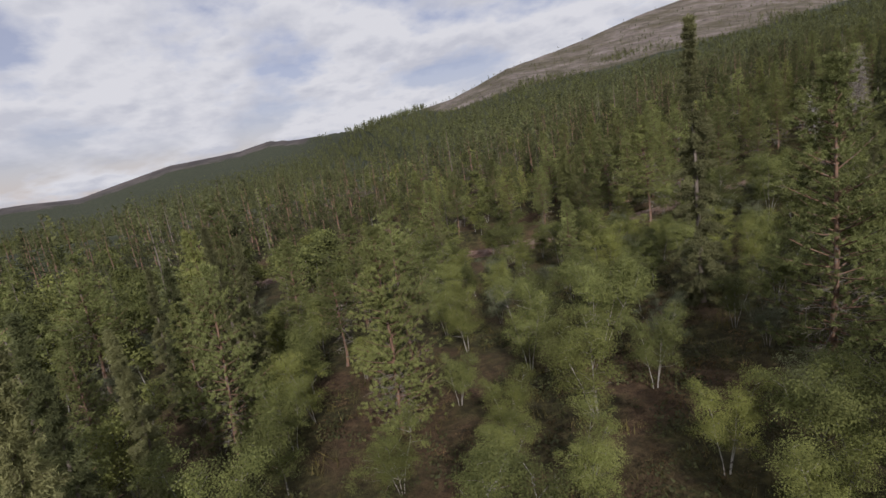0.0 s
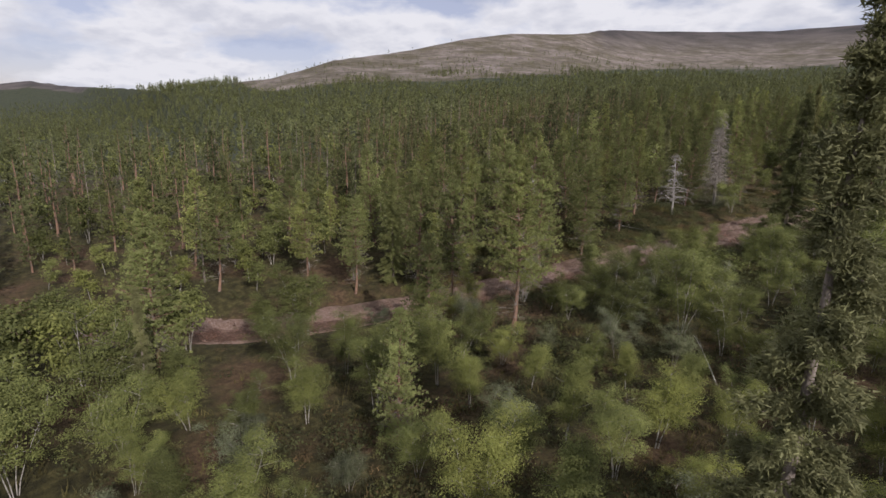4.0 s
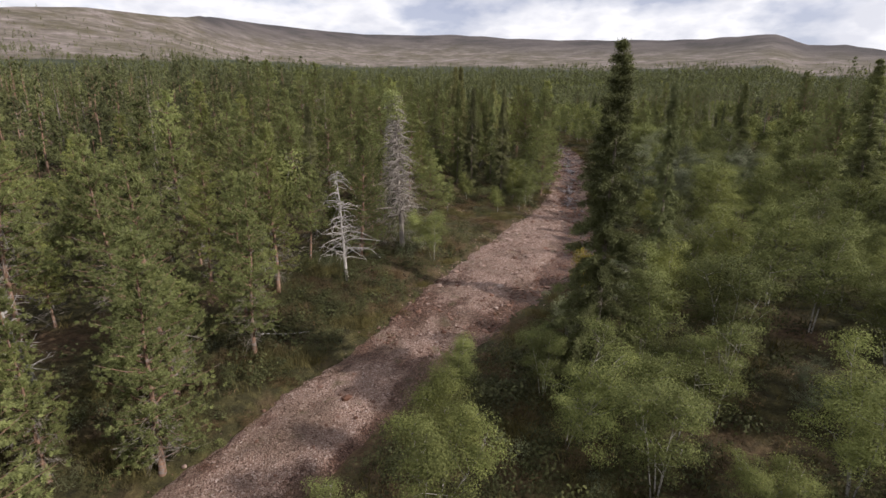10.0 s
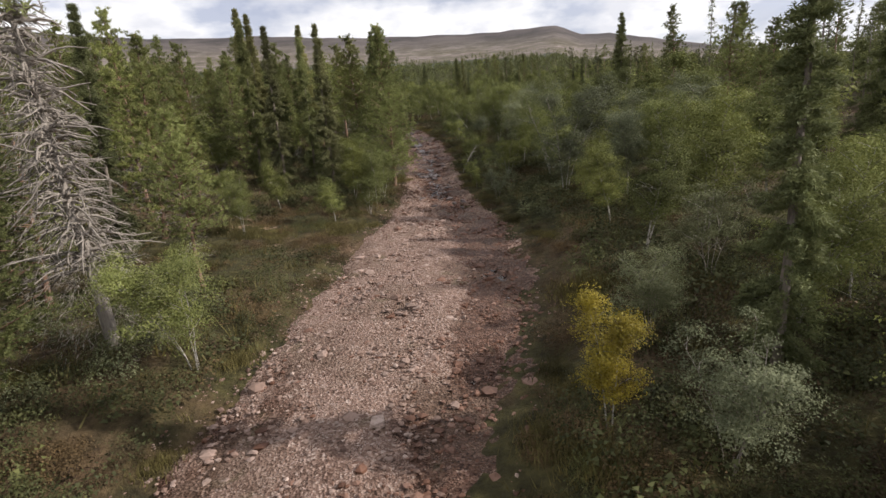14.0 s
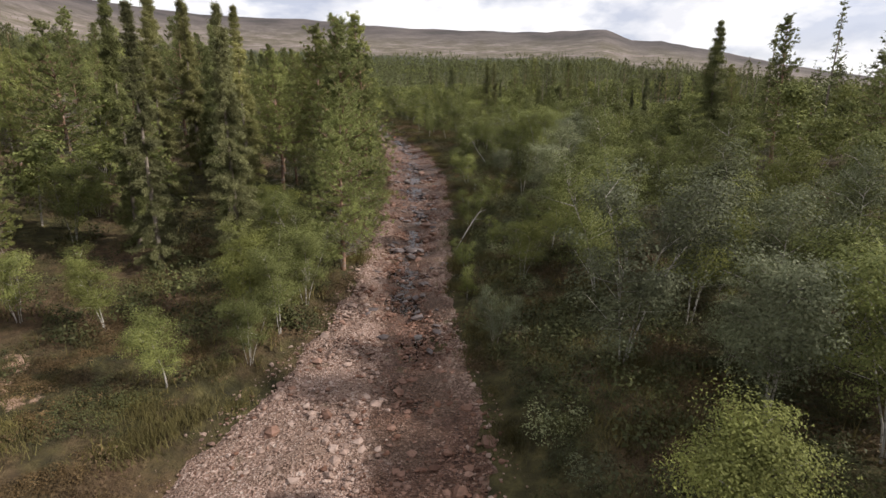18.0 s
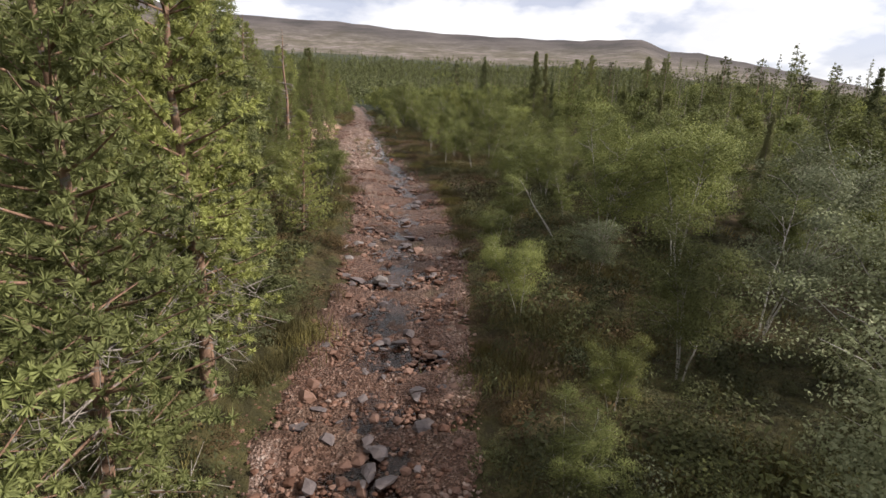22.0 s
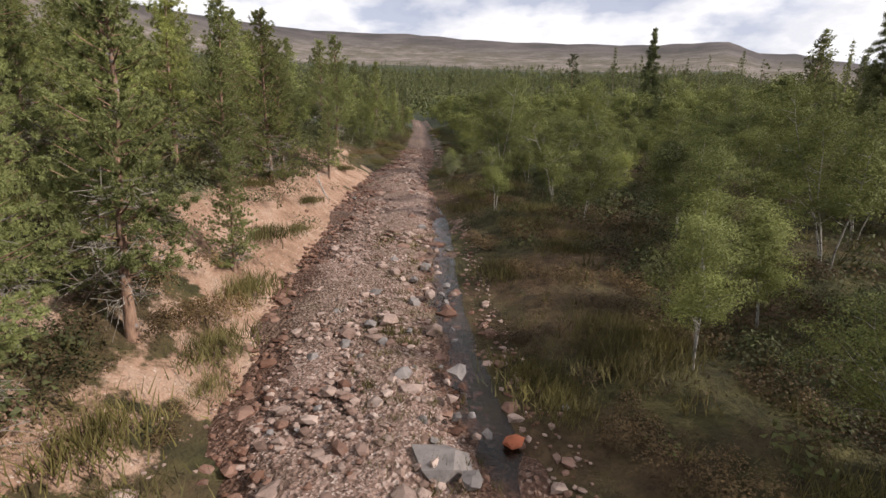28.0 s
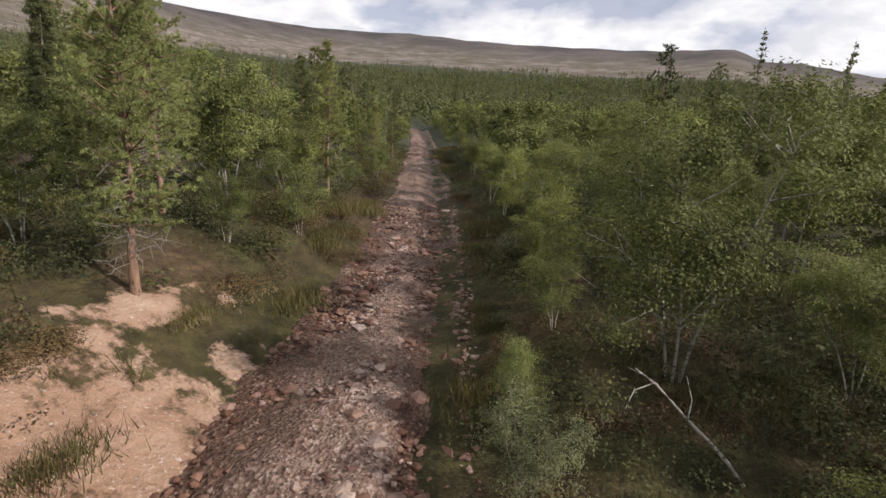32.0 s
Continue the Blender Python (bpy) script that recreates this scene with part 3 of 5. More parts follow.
def pine_shape(seed, h=9.0, detail=2, crown=0.30, girth=1.0):
    """Scots pine: a reddish trunk, dead twigs low down, whorls of branches with bunches of needles."""
    rng = np.random.default_rng(seed)
    k = np.linspace(0, 1, 8)
    bend = np.cumsum(rng.normal(0, 0.05, (8, 2)), 0) * h / 9
    mid = np.c_[bend, k * h - 0.25 * (k == 0)]
    trunk = tube(mid, 0.115 * h / 9 * (1 - 0.93 * k) * (1 + 0.35 * np.exp(-k * 14)), 7 if detail == 2 else 5)
    along = lambda u: np.array([np.interp(u, k, mid[:, i]) for i in range(3)])
    limbs, twigs, tb, tw = [], [], [], []
    u = crown
    while u < 0.985:
        up = (u - crown) / (1 - crown)
        reach = girth * h * 0.185 * (1 - up) ** 0.75 * (0.55 + 0.45 * min(1, up * 6 + 0.3)) + 0.12
        for j in range((3, 4, 5)[detail]):
            az = rng.uniform(0, 2 * np.pi)
            lift = 0.05 + 0.65 * up + rng.normal(0, 0.12)
            r = reach * rng.uniform(0.65, 1.2)
            p0 = along(min(0.99, u + rng.normal(0, 0.006)))
            out = np.array((math.cos(az), math.sin(az), 0))
            s = np.linspace(0, 1, 3)[:, None]
            pts = p0 + out * r * s + UP * (r * lift * s + r * 0.18 * s ** 2)
            if detail == 2:
                limbs.append(tube(pts, np.array([0.022, 0.013, 0.005]) * (0.6 + r * 0.5), 3))
            m = max((1, 2, 3)[detail], int((1.3, 2.8, 8.5)[detail] * (0.5 + r)))
            g = rng.uniform(0.15, 1.0, m) ** 0.75
            q = np.stack([np.interp(g, s[:, 0], pts[:, i]) for i in range(3)], 1)
            q += rng.normal(0, 0.10 + 0.07 * r, (m, 3)) * (1, 1, 0.5)
            d = unit(out + np.array((0, 0, 0.45)) + rng.normal(0, 0.5, (m, 3)))
            tb.append(q), tw.append(d)
        u += rng.uniform(0.028, 0.045) * (2.2, 1.4, 1)[detail]
    lowest = 0.10
    for _ in range(46 if detail == 2 else 0):
        uu = rng.uniform(lowest, crown + 0.26)
        az, r = rng.uniform(0, 2 * np.pi), rng.uniform(0.35, 1.25) * h / 9
        p0, out = along(uu), np.array((math.cos(az), math.sin(az), rng.uniform(-0.5, 0.15)))
        s = np.linspace(0, 1, 4)[:, None]
        pts = p0 + out * r * s + rng.normal(0, 0.06, (4, 3)) * s
        twigs.append(tube(pts, np.array([0.016, 0.012, 0.008, 0.004]), 3))
        for _ in range(5):
            g = rng.uniform(0.35, 1.0)
            q = p0 + out * r * g
            twigs.append(tube(np.stack([q, q + rng.normal(0, 0.20, 3) + out * 0.12]), np.array([0.008, 0.004]), 3))
    tb, tw = np.concatenate(tb), np.concatenate(tw)
    per = (9, 9, 28)[detail]
    b = np.repeat(tb, per, 0)
    w = unit(np.repeat(tw, per, 0) + rng.normal(0, 0.75, (len(b), 3)))
    crown_part = needles(b - w * 0.08, w, rng.uniform(0.22, 0.42, len(b)) * (1.5, 1.2, 0.66)[detail], rng.uniform(0.026, 0.046, len(b)) * (2.3, 1.35, 0.27)[detail], rng)
    out = {"trunk": trunk, "crown": crown_part}
    if limbs:
        out["boughwork"] = join(limbs)
        out["twigwork"] = join(twigs)
    return out


def spruce_shape(seed, h=13.0, detail=2, slim=1.0, ragged=0.0):
    """A narrow northern spruce: short drooping branches in close whorls, from the ground to a spire."""
    rng = np.random.default_rng(seed)
    k = np.linspace(0, 1, 8)
    mid = np.c_[np.cumsum(rng.normal(0, 0.03, (8, 2)), 0), k * h - 0.25 * (k == 0)]
    trunk = tube(mid, 0.14 * h / 12 * (1 - 0.95 * k), 7 if detail == 2 else 4)
    nb, nw, nl, limbs = [], [], [], []
    u = 0.05
    while u < 0.985:
        reach = slim * h * 0.118 * (1 - u) ** 0.82 * (1 - 0.5 * math.exp(-u * 9)) + 0.05
        for j in range((3, 4, 5)[detail]):
            if rng.random() < ragged * (1 - u):
                continue
            az, r = rng.uniform(0, 2 * np.pi), reach * rng.uniform(0.6, 1.25)
            p0 = np.array([np.interp(u, k, mid[:, i]) for i in range(3)])
            out = np.array((math.cos(az), math.sin(az), 0))
            s = np.linspace(0, 1, 4)
            droop = 0.75 * (1 - u) + 0.05
            pts = p0 + out * (r * s)[:, None] + UP * (-droop * r * (s - 0.35 * s ** 2))[:, None]
            if detail == 2:
                limbs.append(tube(pts, np.array([0.018, 0.013, 0.009, 0.004]), 3))
            m = max((2, 3, 4)[detail], int((2, 3.5, 20)[detail] * (0.4 + r)))
            g = rng.uniform(0.12, 1.0, m)
            q = np.stack([np.interp(g, s, pts[:, i]) for i in range(3)], 1)
            per = (2, 3, 24)[detail]
            q = np.repeat(q, per, 0) + rng.normal(0, 0.07, (m * per, 3))
            d = unit(out * 0.5 + np.array((0, 0, -0.55 + 0.9 * u)) + rng.normal(0, 0.55, (m * per, 3)))
            nb.append(q), nw.append(d), nl.append(np.full(len(q), 1.0 if detail == 2 else 0.35 + 0.65 * (1 - u) ** 0.7))
        u += rng.uniform(0.020, 0.030) * (2.4, 1.4, 1)[detail]
    b, w, fade = np.concatenate(nb), np.concatenate(nw), np.concatenate(nl)
    crown = needles(b, w, rng.uniform(0.15, 0.31, len(b)) * fade * (2.0, 1.4, 0.50)[detail], rng.uniform(0.026, 0.048, len(b)) * (2.7, 1.6, 0.38)[detail], rng)
    out = {"trunk": trunk, "crown": crown}
    if limbs:
        out["boughwork"] = join(limbs)
    return out


def birch_shape(seed, h=5.0, detail=2, stems=3, leaf=0.068, wide=1.0, full=1.0):
    """Mountain birch: crooked pale stems, rising limbs, and many small flat sprays of leaves with gaps between them."""
    rng = np.random.default_rng(seed)
    wood, cl, rad = [], [], []
    n = 7
    k = np.linspace(0, 1, n)
    for sidx in range(stems):
        az = rng.uniform(0, 2 * np.pi)
        lean = rng.uniform(0.08, 0.34) * wide * (0.4 if stems == 1 else 1)
        hh = h * rng.uniform(0.70, 1.0)
        wig = np.cumsum(rng.normal(0, 0.085 * h / 5, (n, 2)), 0)
        path = np.c_[math.cos(az) * lean * hh * k ** 1.2 + wig[:, 0] * k + 0.08 * math.cos(az), math.sin(az) * lean * hh * k ** 1.2 + wig[:, 1] * k + 0.08 * math.sin(az), k * hh * 0.93 - 0.2 * (k == 0)]
        wood.append(tube(path, (0.032 * h / 5) * (1 - 0.85 * k) / math.sqrt(stems) * 1.5, 6 if detail == 2 else 3))
        for _ in range(max(8, int(36 / stems + 4))):
            u = rng.uniform(0.22, 1.0) ** 0.85
            p0 = np.array([np.interp(u, k, path[:, i]) for i in range(3)])
            a2 = rng.uniform(0, 2 * np.pi)
            r = h * 0.27 * wide * (1.10 - 0.82 * u) * (0.55 + 0.45 * min(1.0, u * 2.2)) * rng.uniform(0.3, 1.2)
            e = p0 + np.array((math.cos(a2) * r, math.sin(a2) * r, r * rng.uniform(0.2, 1.0)))
            mid = (p0 + e) / 2 + rng.normal(0, 0.10 * r, 3) + UP * 0.06 * r
            if detail == 2:
                wood.append(tube(np.stack([p0, mid, e]), np.array([0.014, 0.009, 0.003]) * h / 5, 3))
            for g in (0.55, 0.8, 1.0)[(0 if detail == 2 else 1):]:
                q = mid + (e - mid) * (2 * g - 1) if g > 0.5 else mid
                cl.append(q + rng.normal(0, 0.10 * r + 0.02 * h, 3))
                rad.append(h * rng.uniform(0.045, 0.098) * (1.0 if detail == 2 else 1.25))
        cl.append(path[-1])
        rad.append(h * 0.06)
    cl, rad = np.array(cl), np.array(rad)
    per = max(1, int((10, 22, 120)[detail] * full))
    way = unit(rng.standard_normal((len(cl) * per, 3)) + (0, 0, 0.35))
    p = np.repeat(cl, per, 0) + way * (rng.uniform(0.05, 1.0, len(way)) ** 0.5)[:, None] * np.repeat(rad, per)[:, None] * (1.3, 1.3, 0.7)
    ok = p[:, 2] > 0.07 * h
    p, way = p[ok], way[ok]
    # leaves face out of the crown as a whole as well as out of their spray
    heart = np.array((cl[:, 0].mean(), cl[:, 1].mean(), 0.45 * h))
    way = unit(way * 0.7 + unit(p - heart) * 0.7)
    size = rng.uniform(0.65, 1.3, len(p)) * leaf * (1.95, 1.35, 0.80)[detail]
    return {"trunk": join(wood), "crown": leaf_tris(p, size * 1.15, rng, way)}


def snag_shape(seed, h=7.0, arms=34, spread_=0.30, curl=0.5):
    """A dead pine with no bark: pale trunk and crooked, forked bare boughs."""
    rng = np.random.default_rng(seed)
    k = np.linspace(0, 1, 9)
    mid = np.c_[np.cumsum(rng.normal(0, 0.05, (9, 2)), 0), k * h - 0.25 * (k == 0)]
    trunk = tube(mid, 0.13 * h / 7 * (1 - 0.9 * k), 7)
    arms_ = []
    for _ in range(arms):
        u = rng.uniform(0.22, 0.98)
        p0 = np.array([np.interp(u, k, mid[:, i]) for i in range(3)])
        az, r = rng.uniform(0, 2 * np.pi), h * spread_ * (0.85 - 0.62 * u) * rng.uniform(0.5, 1.2) + 0.2
        s = np.linspace(0, 1, 6)[:, None]
        out = np.array((math.cos(az), math.sin(az), rng.uniform(-0.35, 0.3)))
        pts = p0 + out * r * s + UP * curl * r * (s ** 2 - s * 0.7) + np.cumsum(rng.normal(0, 0.105 * r, (6, 3)), 0) * s
        arms_.append(tube(pts, np.linspace(0.034, 0.007, 6) * h / 7, 4))
        for _ in range(4):
            i = rng.integers(1, 5)
            e = pts[i] + unit(out + rng.normal(0, 0.8, 3)) * r * rng.uniform(0.15, 0.4)
            arms_.append(tube(np.stack([pts[i], (pts[i] + e) / 2 + rng.normal(0, 0.04, 3), e]), np.array([0.014, 0.010, 0.004]), 3))
    return {"trunk": trunk, "branchwork": join(arms_)}


def far_conifer(seed, slim=1.0):
    """A small ragged pine, one metre high, for the woods far off: a crown of loose tufts that thins to a blunt top."""
    rng = np.random.default_rng(seed)
    n = 42
    u = rng.uniform(0, 1, n) ** 0.85
    r = slim * 0.21 * (1.04 - u) ** 0.7 * (0.5 + 0.5 * np.minimum(1, u * 5)) * rng.uniform(0.35, 1.1, n)
    a = rng.uniform(0, 2 * np.pi, n)
    out = np.c_[np.cos(a), np.sin(a), np.full(n, 0.5)]
    p = np.c_[np.cos(a) * r, np.sin(a) * r, 0.16 + 0.80 * u]
    return leaf_tris(p, rng.uniform(0.058, 0.100, n) * (1.15 - 0.6 * u), rng, unit(out))


def far_birch(seed):
    rng = np.random.default_rng(seed)
    p = unit(rng.standard_normal((26, 3))) * (0.25, 0.25, 0.34) * rng.uniform(0.5, 1.0, (26, 1)) + (0, 0, 0.6)
    return leaves(p, rng.uniform(0.10, 0.17, 26), rng)


# ---------------------------------------------------------------- plants: templates and placing
PART_MATS = {"trunk": None, "crown": None, "boughwork": None, "twigwork": GREY_TWIG, "branchwork": DEAD_WOOD}


def make_template(name, shape, wood, leaf):
    """The meshes of one tree, shared by all its copies."""
    out = {}
    for part_name, (v, f) in shape.items():
        mat = {"trunk": wood, "boughwork": wood, "crown": leaf}.get(part_name) or PART_MATS[part_name]
        out[part_name] = mesh_from(name + "_" + part_name, v, f, mat, part_name != "crown")
    return out


def plant(name, template, x, y, scale=1.0, turn=0.0, label="", category="tree", group="", sink=0.1, lean=(0, 0), z=None):
    top = tagged(new(name), label, category, group)
    gz = float(ground_z(np.array([x]), np.array([y]))[0]) if z is None else z
    top.matrix_basis = pose(x, y, gz - sink, lean[0], lean[1], turn) @ Matrix.Scale(scale, 4)
    for part_name, me in template.items():
        ob = new(part_name, me)
        ob.parent = top
        if part_name in ("branchwork", "boughwork", "twigwork", "crown"):
            tagged(ob, kind="stuff")
    return top


PINES = [make_template("pine", pine_shape(11 + i, 9.0, 2, c, g), PINE_BARK, PINE_LEAF) for i, (c, g) in enumerate(((0.10, 1.05), (0.22, 0.95), (0.08, 1.2), (0.34, 1.15), (0.16, 0.8)))]
SPRUCES = [make_template("spruce", spruce_shape(31 + i, 12.0, 2, s, r), SPRUCE_BARK, m) for i, (s, r, m) in enumerate(((1.3, 0.08, SPRUCE_LEAF), (0.68, 0.28, SPRUCE_LEAF), (0.95, 0.1, SPRUCE_LIT), (0.85, 0.25, SPRUCE_LIT)))]
BIRCHES = [make_template("birch", birch_shape(51 + i, 5.0, 2, s, 0.044, w, f), BIRCH_BARK, BIRCH_LEAF) for i, (s, w, f) in enumerate(((2, 0.9, 1.0), (3, 1.0, 1.0), (4, 1.2, 0.9), (1, 1.0, 1.1), (3, 1.3, 0.8)))]
FINE_BIRCHES = [make_template("fine_birch", birch_shape(51 + i, 5.0, 2, s, 0.031, w, 1.5), BIRCH_BARK, BIRCH_LEAF) for i, (s, w) in enumerate(((2, 0.9), (3, 1.0), (4, 1.2), (1, 1.0), (3, 1.3)))]
WILLOWS = [make_template("willow", birch_shape(71 + i, 3.0, 2, 5, 0.027, 1.45, 0.7), GREY_TWIG, BIRCH_PALE) for i in range(3)]
SILVER = [make_template("silver_birch", birch_shape(61 + i, 5.0, 2, 3, 0.033, 1.25, 1.5), BIRCH_BARK, BIRCH_PALE) for i in range(2)]
GOLD = make_template("gold", birch_shape(81, 5.0, 2, 2, 0.040, 0.75, 0.9), BIRCH_BARK, BIRCH_GOLD)
SNAG = make_template("snag", snag_shape(91, 7.5, 85, 0.30, -0.5), DEAD_WOOD, None)
SNAG_THIN = make_template("thin_snag", snag_shape(92, 7.0, 40, 0.18, 0.3), BIRCH_BARK, None)
SNAG_GREY = make_template("grey_snag", snag_shape(94, 7.0, 30, 0.10, 0.2), PINE_BARK, None)
SNAG_GREY["branchwork"].materials[0] = GREY_TWIG
GREY_SPRUCE = make_template("grey_spruce", {**{k: v for k, v in snag_shape(93, 12.0, 260, 0.17, -0.6).items()}, "crown": needles(*(lambda r, n: (np.c_[r.normal(0, 0.35, n), r.normal(0, 0.35, n), r.uniform(10.0, 12.2, n)], unit(r.standard_normal((n, 3))), r.uniform(0.15, 0.3, n), r.uniform(0.02, 0.035, n), r))(np.random.default_rng(3), 1300))}, GREY_TWIG, PINE_LEAF)
rg = np.random.default_rng(17)
tw_h = rg.uniform(0.8, 10.5, 5200)
tw_r = rg.uniform(0.1, 1.0, 5200) ** 0.7 * 2.1 * (1.08 - tw_h / 12.0)
tw_a = rg.uniform(0, 6.28, 5200)
tw_way = unit(np.c_[np.cos(tw_a), np.sin(tw_a), np.full(5200, -0.7)] + rg.normal(0, 0.5, (5200, 3)))
GREY_SPRUCE["twigwork"] = mesh_from("grey_spruce_twigwork", *needles(np.c_[np.cos(tw_a) * tw_r, np.sin(tw_a) * tw_r, tw_h - 0.35 * tw_r], tw_way, rg.uniform(0.15, 0.4, 5200), rg.uniform(0.006, 0.014, 5200), rg), GREY_TWIG)
for me in (GREY_SPRUCE["branchwork"], ):
    me.materials[0] = GREY_TWIG

TRACK = np.array([row[1] for row in PATH])


def clear_of_path(x, y, top, radius):
    """Whether a plant of that height keeps clear of the camera's line."""
    d = np.hypot(TRACK[:, 0] - x, TRACK[:, 1] - y)
    i = d < radius + 2.2
    return not i.any() or top < (TRACK[i, 2] - 1.2).min()


TAKEN = {}


def take(x, y, gap):
    TAKEN.setdefault((int(x // 4), int(y // 4)), []).append((x, y, gap))


def free_spot(x, y, gap):
    i, j = int(x // 4), int(y // 4)
    return all((x - a) ** 2 + (y - b) ** 2 > (gap + g) ** 2 for p in (i - 1, i, i + 1) for q in (j - 1, j, j + 1) for a, b, g in TAKEN.get((p, q), ()))


# single trees that stand out: x, y, height, shape
def landmarks():
    for x, y, h, i in ((-4.2, -19.9, 12.2, 3), (-7.9, -24.6, 7.8, 2), (-13.4, -17.4, 11.2, 3), (-21.2, -22.0, 8.8, 3), (-12.2, -7.3, 11.8, 2), (-9.3, -12.6, 8.4, 3), (-24.8, -25.0, 9.0, 3), (-30.6, -0.2, 11.2, 3), (-11.5, -1.0, 9.6, 0), (-11.6, 6.4, 9.2, 4),
                       (4.6, 50.7, 10.6, 1), (-1.0, 55.0, 9.5, 3), (1.6, 56.8, 11.0, 3), (0.4, 67.5, 10.5, 3), (-30.8, 46.8, 12.5, 0), (2.4, 62.1, 8.2, 1), (3.6, 44.5, 8.8, 0), (-13.5, 8.8, 8.6, 2)):
        plant("pine_tree", PINES[i], x, y, h / 9.0, i * 70, "tall Scots pine, reddish trunk, grey lower twigs, beside the stream", "tree", "pines")
        take(x, y, 1.2)
    for x, y, h, i in ((0.5, 87.2, 7.4, 4), (-0.9, 86.2, 5.0, 0), (0.3, 91.2, 3.4, 0), (-1.5, 98.1, 6.2, 2), (-1.8, 95.2, 5.8, 0), (-1.0, 104.0, 4.4, 4), (-1.6, 99.6, 5.2, 2), (-2.4, 110.5, 6.5, 1), (-4.5, 97.0, 6.5, 0), (-4.2, 101.5, 6.0, 2), (-5.5, 105.5, 5.5, 0), (-6.0, 92.0, 7.5, 0), (-4.5, 88.5, 7.8, 2)):
        plant("pine_tree", PINES[i], x, y, h / 9.0, i * 70 + 20, "slender Scots pine on the sandy bank", "tree", "pines", lean=(0, -5) if i == 4 else (0, 0))
        take(x, y, 0.9)
    for x, y, h, i in ((38.3, 133.0, 9.7, 1), (42.1, 133.3, 7.6, 0), (-27.5, 138.7, 10.5, 1), (-20.6, 126.2, 6.7, 3), (-16.7, -39.3, 10.3, 0), (0.5, -33.3, 6.8, 0), (-26.7, -37.5, 12.0, 2), (5.1, -51.6, 7.8, 3)):
        plant("pine_tree", PINES[i], x, y, h / 9.0, i * 70 + 20, "Scots pine standing clear of the scrub", "tree", "pines")
        take(x, y, 0.9)
    for x, y, h, i in ((15.2, -34.3, 16.6, 3), (-4.4, 43.5, 11.4, 3), (-1.0, 43.8, 11.6, 2)):
        plant("spruce_tree", SPRUCES[i], x, y, h / 12.0, i * 50, "tall lichen-covered spruce with pale hanging twigs", "tree", "spruces")
        take(x, y, 1.2)
    for x, y, h, i in ((4.6, 4.3, 14.0, 0), (9.0, 13.2, 11.6, 1), (27.4, 53.1, 11.4, 0), (-2.5, 48.0, 11.0, 1), (-6.4, 46.0, 12.0, 1), (53.0, 152.0, 9.0, 1), (-4.0, 250.0, 14.0, 1)):
        plant("spruce_tree", SPRUCES[i], x, y, h / 12.0, i * 50 + 15, "tall narrow dark spruce with a pointed spire", "tree", "spruces")
        take(x, y, 1.0)
    for x, y, h, i in ((1.8, 38.0, 4.2, 1), (0.4, 38.9, 4.6, 0), (2.4, 40.3, 4.2, 2), (2.3, 42.4, 4.5, 4), (1.2, 36.0, 3.0, 2), (13.1, 66.6, 3.4, 1), (-0.8, 34.6, 3.5, 3), (-5.6, 32.6, 3.6, 1), (4.6, -13.9, 7.2, 2), (-0.6, -7.0, 4.8, 4), (11.4, -1.1, 5.4, 1), (5.9, -1.3, 5.3, 2), (18.8, 62.7, 6.9, 2), (16.9, 41.4, 6.0, 4), (11.9, 101.4, 2.9, 2), (12.1, 92.8, 3.9, 1), (12.3, 90.1, 3.6, 3), (8.2, 117.0, 5.2, 0), (9.4, 100.8, 4.2, 4), (10.8, 107.3, 4.2, 2), (4.8, 109.2, 2.0, 3), (16.9, 28.7, 6.7, 2), (14.5, 39.2, 6.4, 4), (6.8, 5.6, 6.0, 1), (2.6, 3.8, 4.0, 2), (11.4, -39.5, 4.6, 4), (15.0, -46.5, 5.5, 4), (16.8, -43.3, 6.5, 2)):
        plant("birch_tree", FINE_BIRCHES[i], x, y, h / 5.0, i * 40, "full-crowned mountain birch, bright green leaves, pale stems", "tree", "birches")
        take(x, y, 1.5)
    for x, y, h, i in ((13.2, 34.2, 7.0, 0), (15.4, 30.6, 6.5, 1), (19.5, 33.0, 6.4, 0), (16.0, 50.5, 6.2, 1), (19.0, 58.0, 6.0, 0)):
        plant("birch_tree", SILVER[i], x, y, h / 5.0, i * 90 + x * 7, "broad mountain birch with silvery grey-green leaves", "tree", "birches")
        take(x, y, 1.6)
    for x, y, h, i in ((4.7, 107.6, 1.7, 0), (9.0, 102.3, 2.1, 1), (9.6, 36.6, 2.2, 0), (8.0, 16.5, 3.0, 1), (6.5, 11.5, 3.0, 2)):
        plant("willow_shrub", WILLOWS[i], x, y, h / 3.0, i * 40, "pale grey-green willow shrub on the bank", "shrub", "willows")
        take(x, y, 1.2)
    for name, kind, x, y, s, lean, label in (
            ("dead_pine", SNAG, -9.6, 14.8, 0.96, (0, -3), "bleached dead pine with crooked bare branches"),
            ("dead_pine", SNAG_THIN, -18.8, 1.6, 0.9, (4, -9), "thin bleached dead pine, leaning"),
            ("dead_pine", SNAG_GREY, 0.4, 79.5, 1.15, (0, 0), "thin grey dead pine, upright among green pines"),
            ("dead_pine", SNAG_GREY, -1.5, 77.0, 1.2, (0, 2), "thin grey dead pine, upright among green pines"),
            ("dead_spruce", GREY_SPRUCE, -7.3, 20.3, 0.93, (0, -3), "grey dying spruce with a small green top"),
            ("birch_tree", GOLD, 5.1, 13.3, 0.66, (0, 0), "young birch with bright yellow autumn leaves")):
        plant(name, kind, x, y, s, 30, label, "dead tree" if kind is not GOLD else "tree", "dead trees" if kind is not GOLD else "birches", lean=lean)
        take(x, y, 1.5)


landmarks()

LAYERS = {}


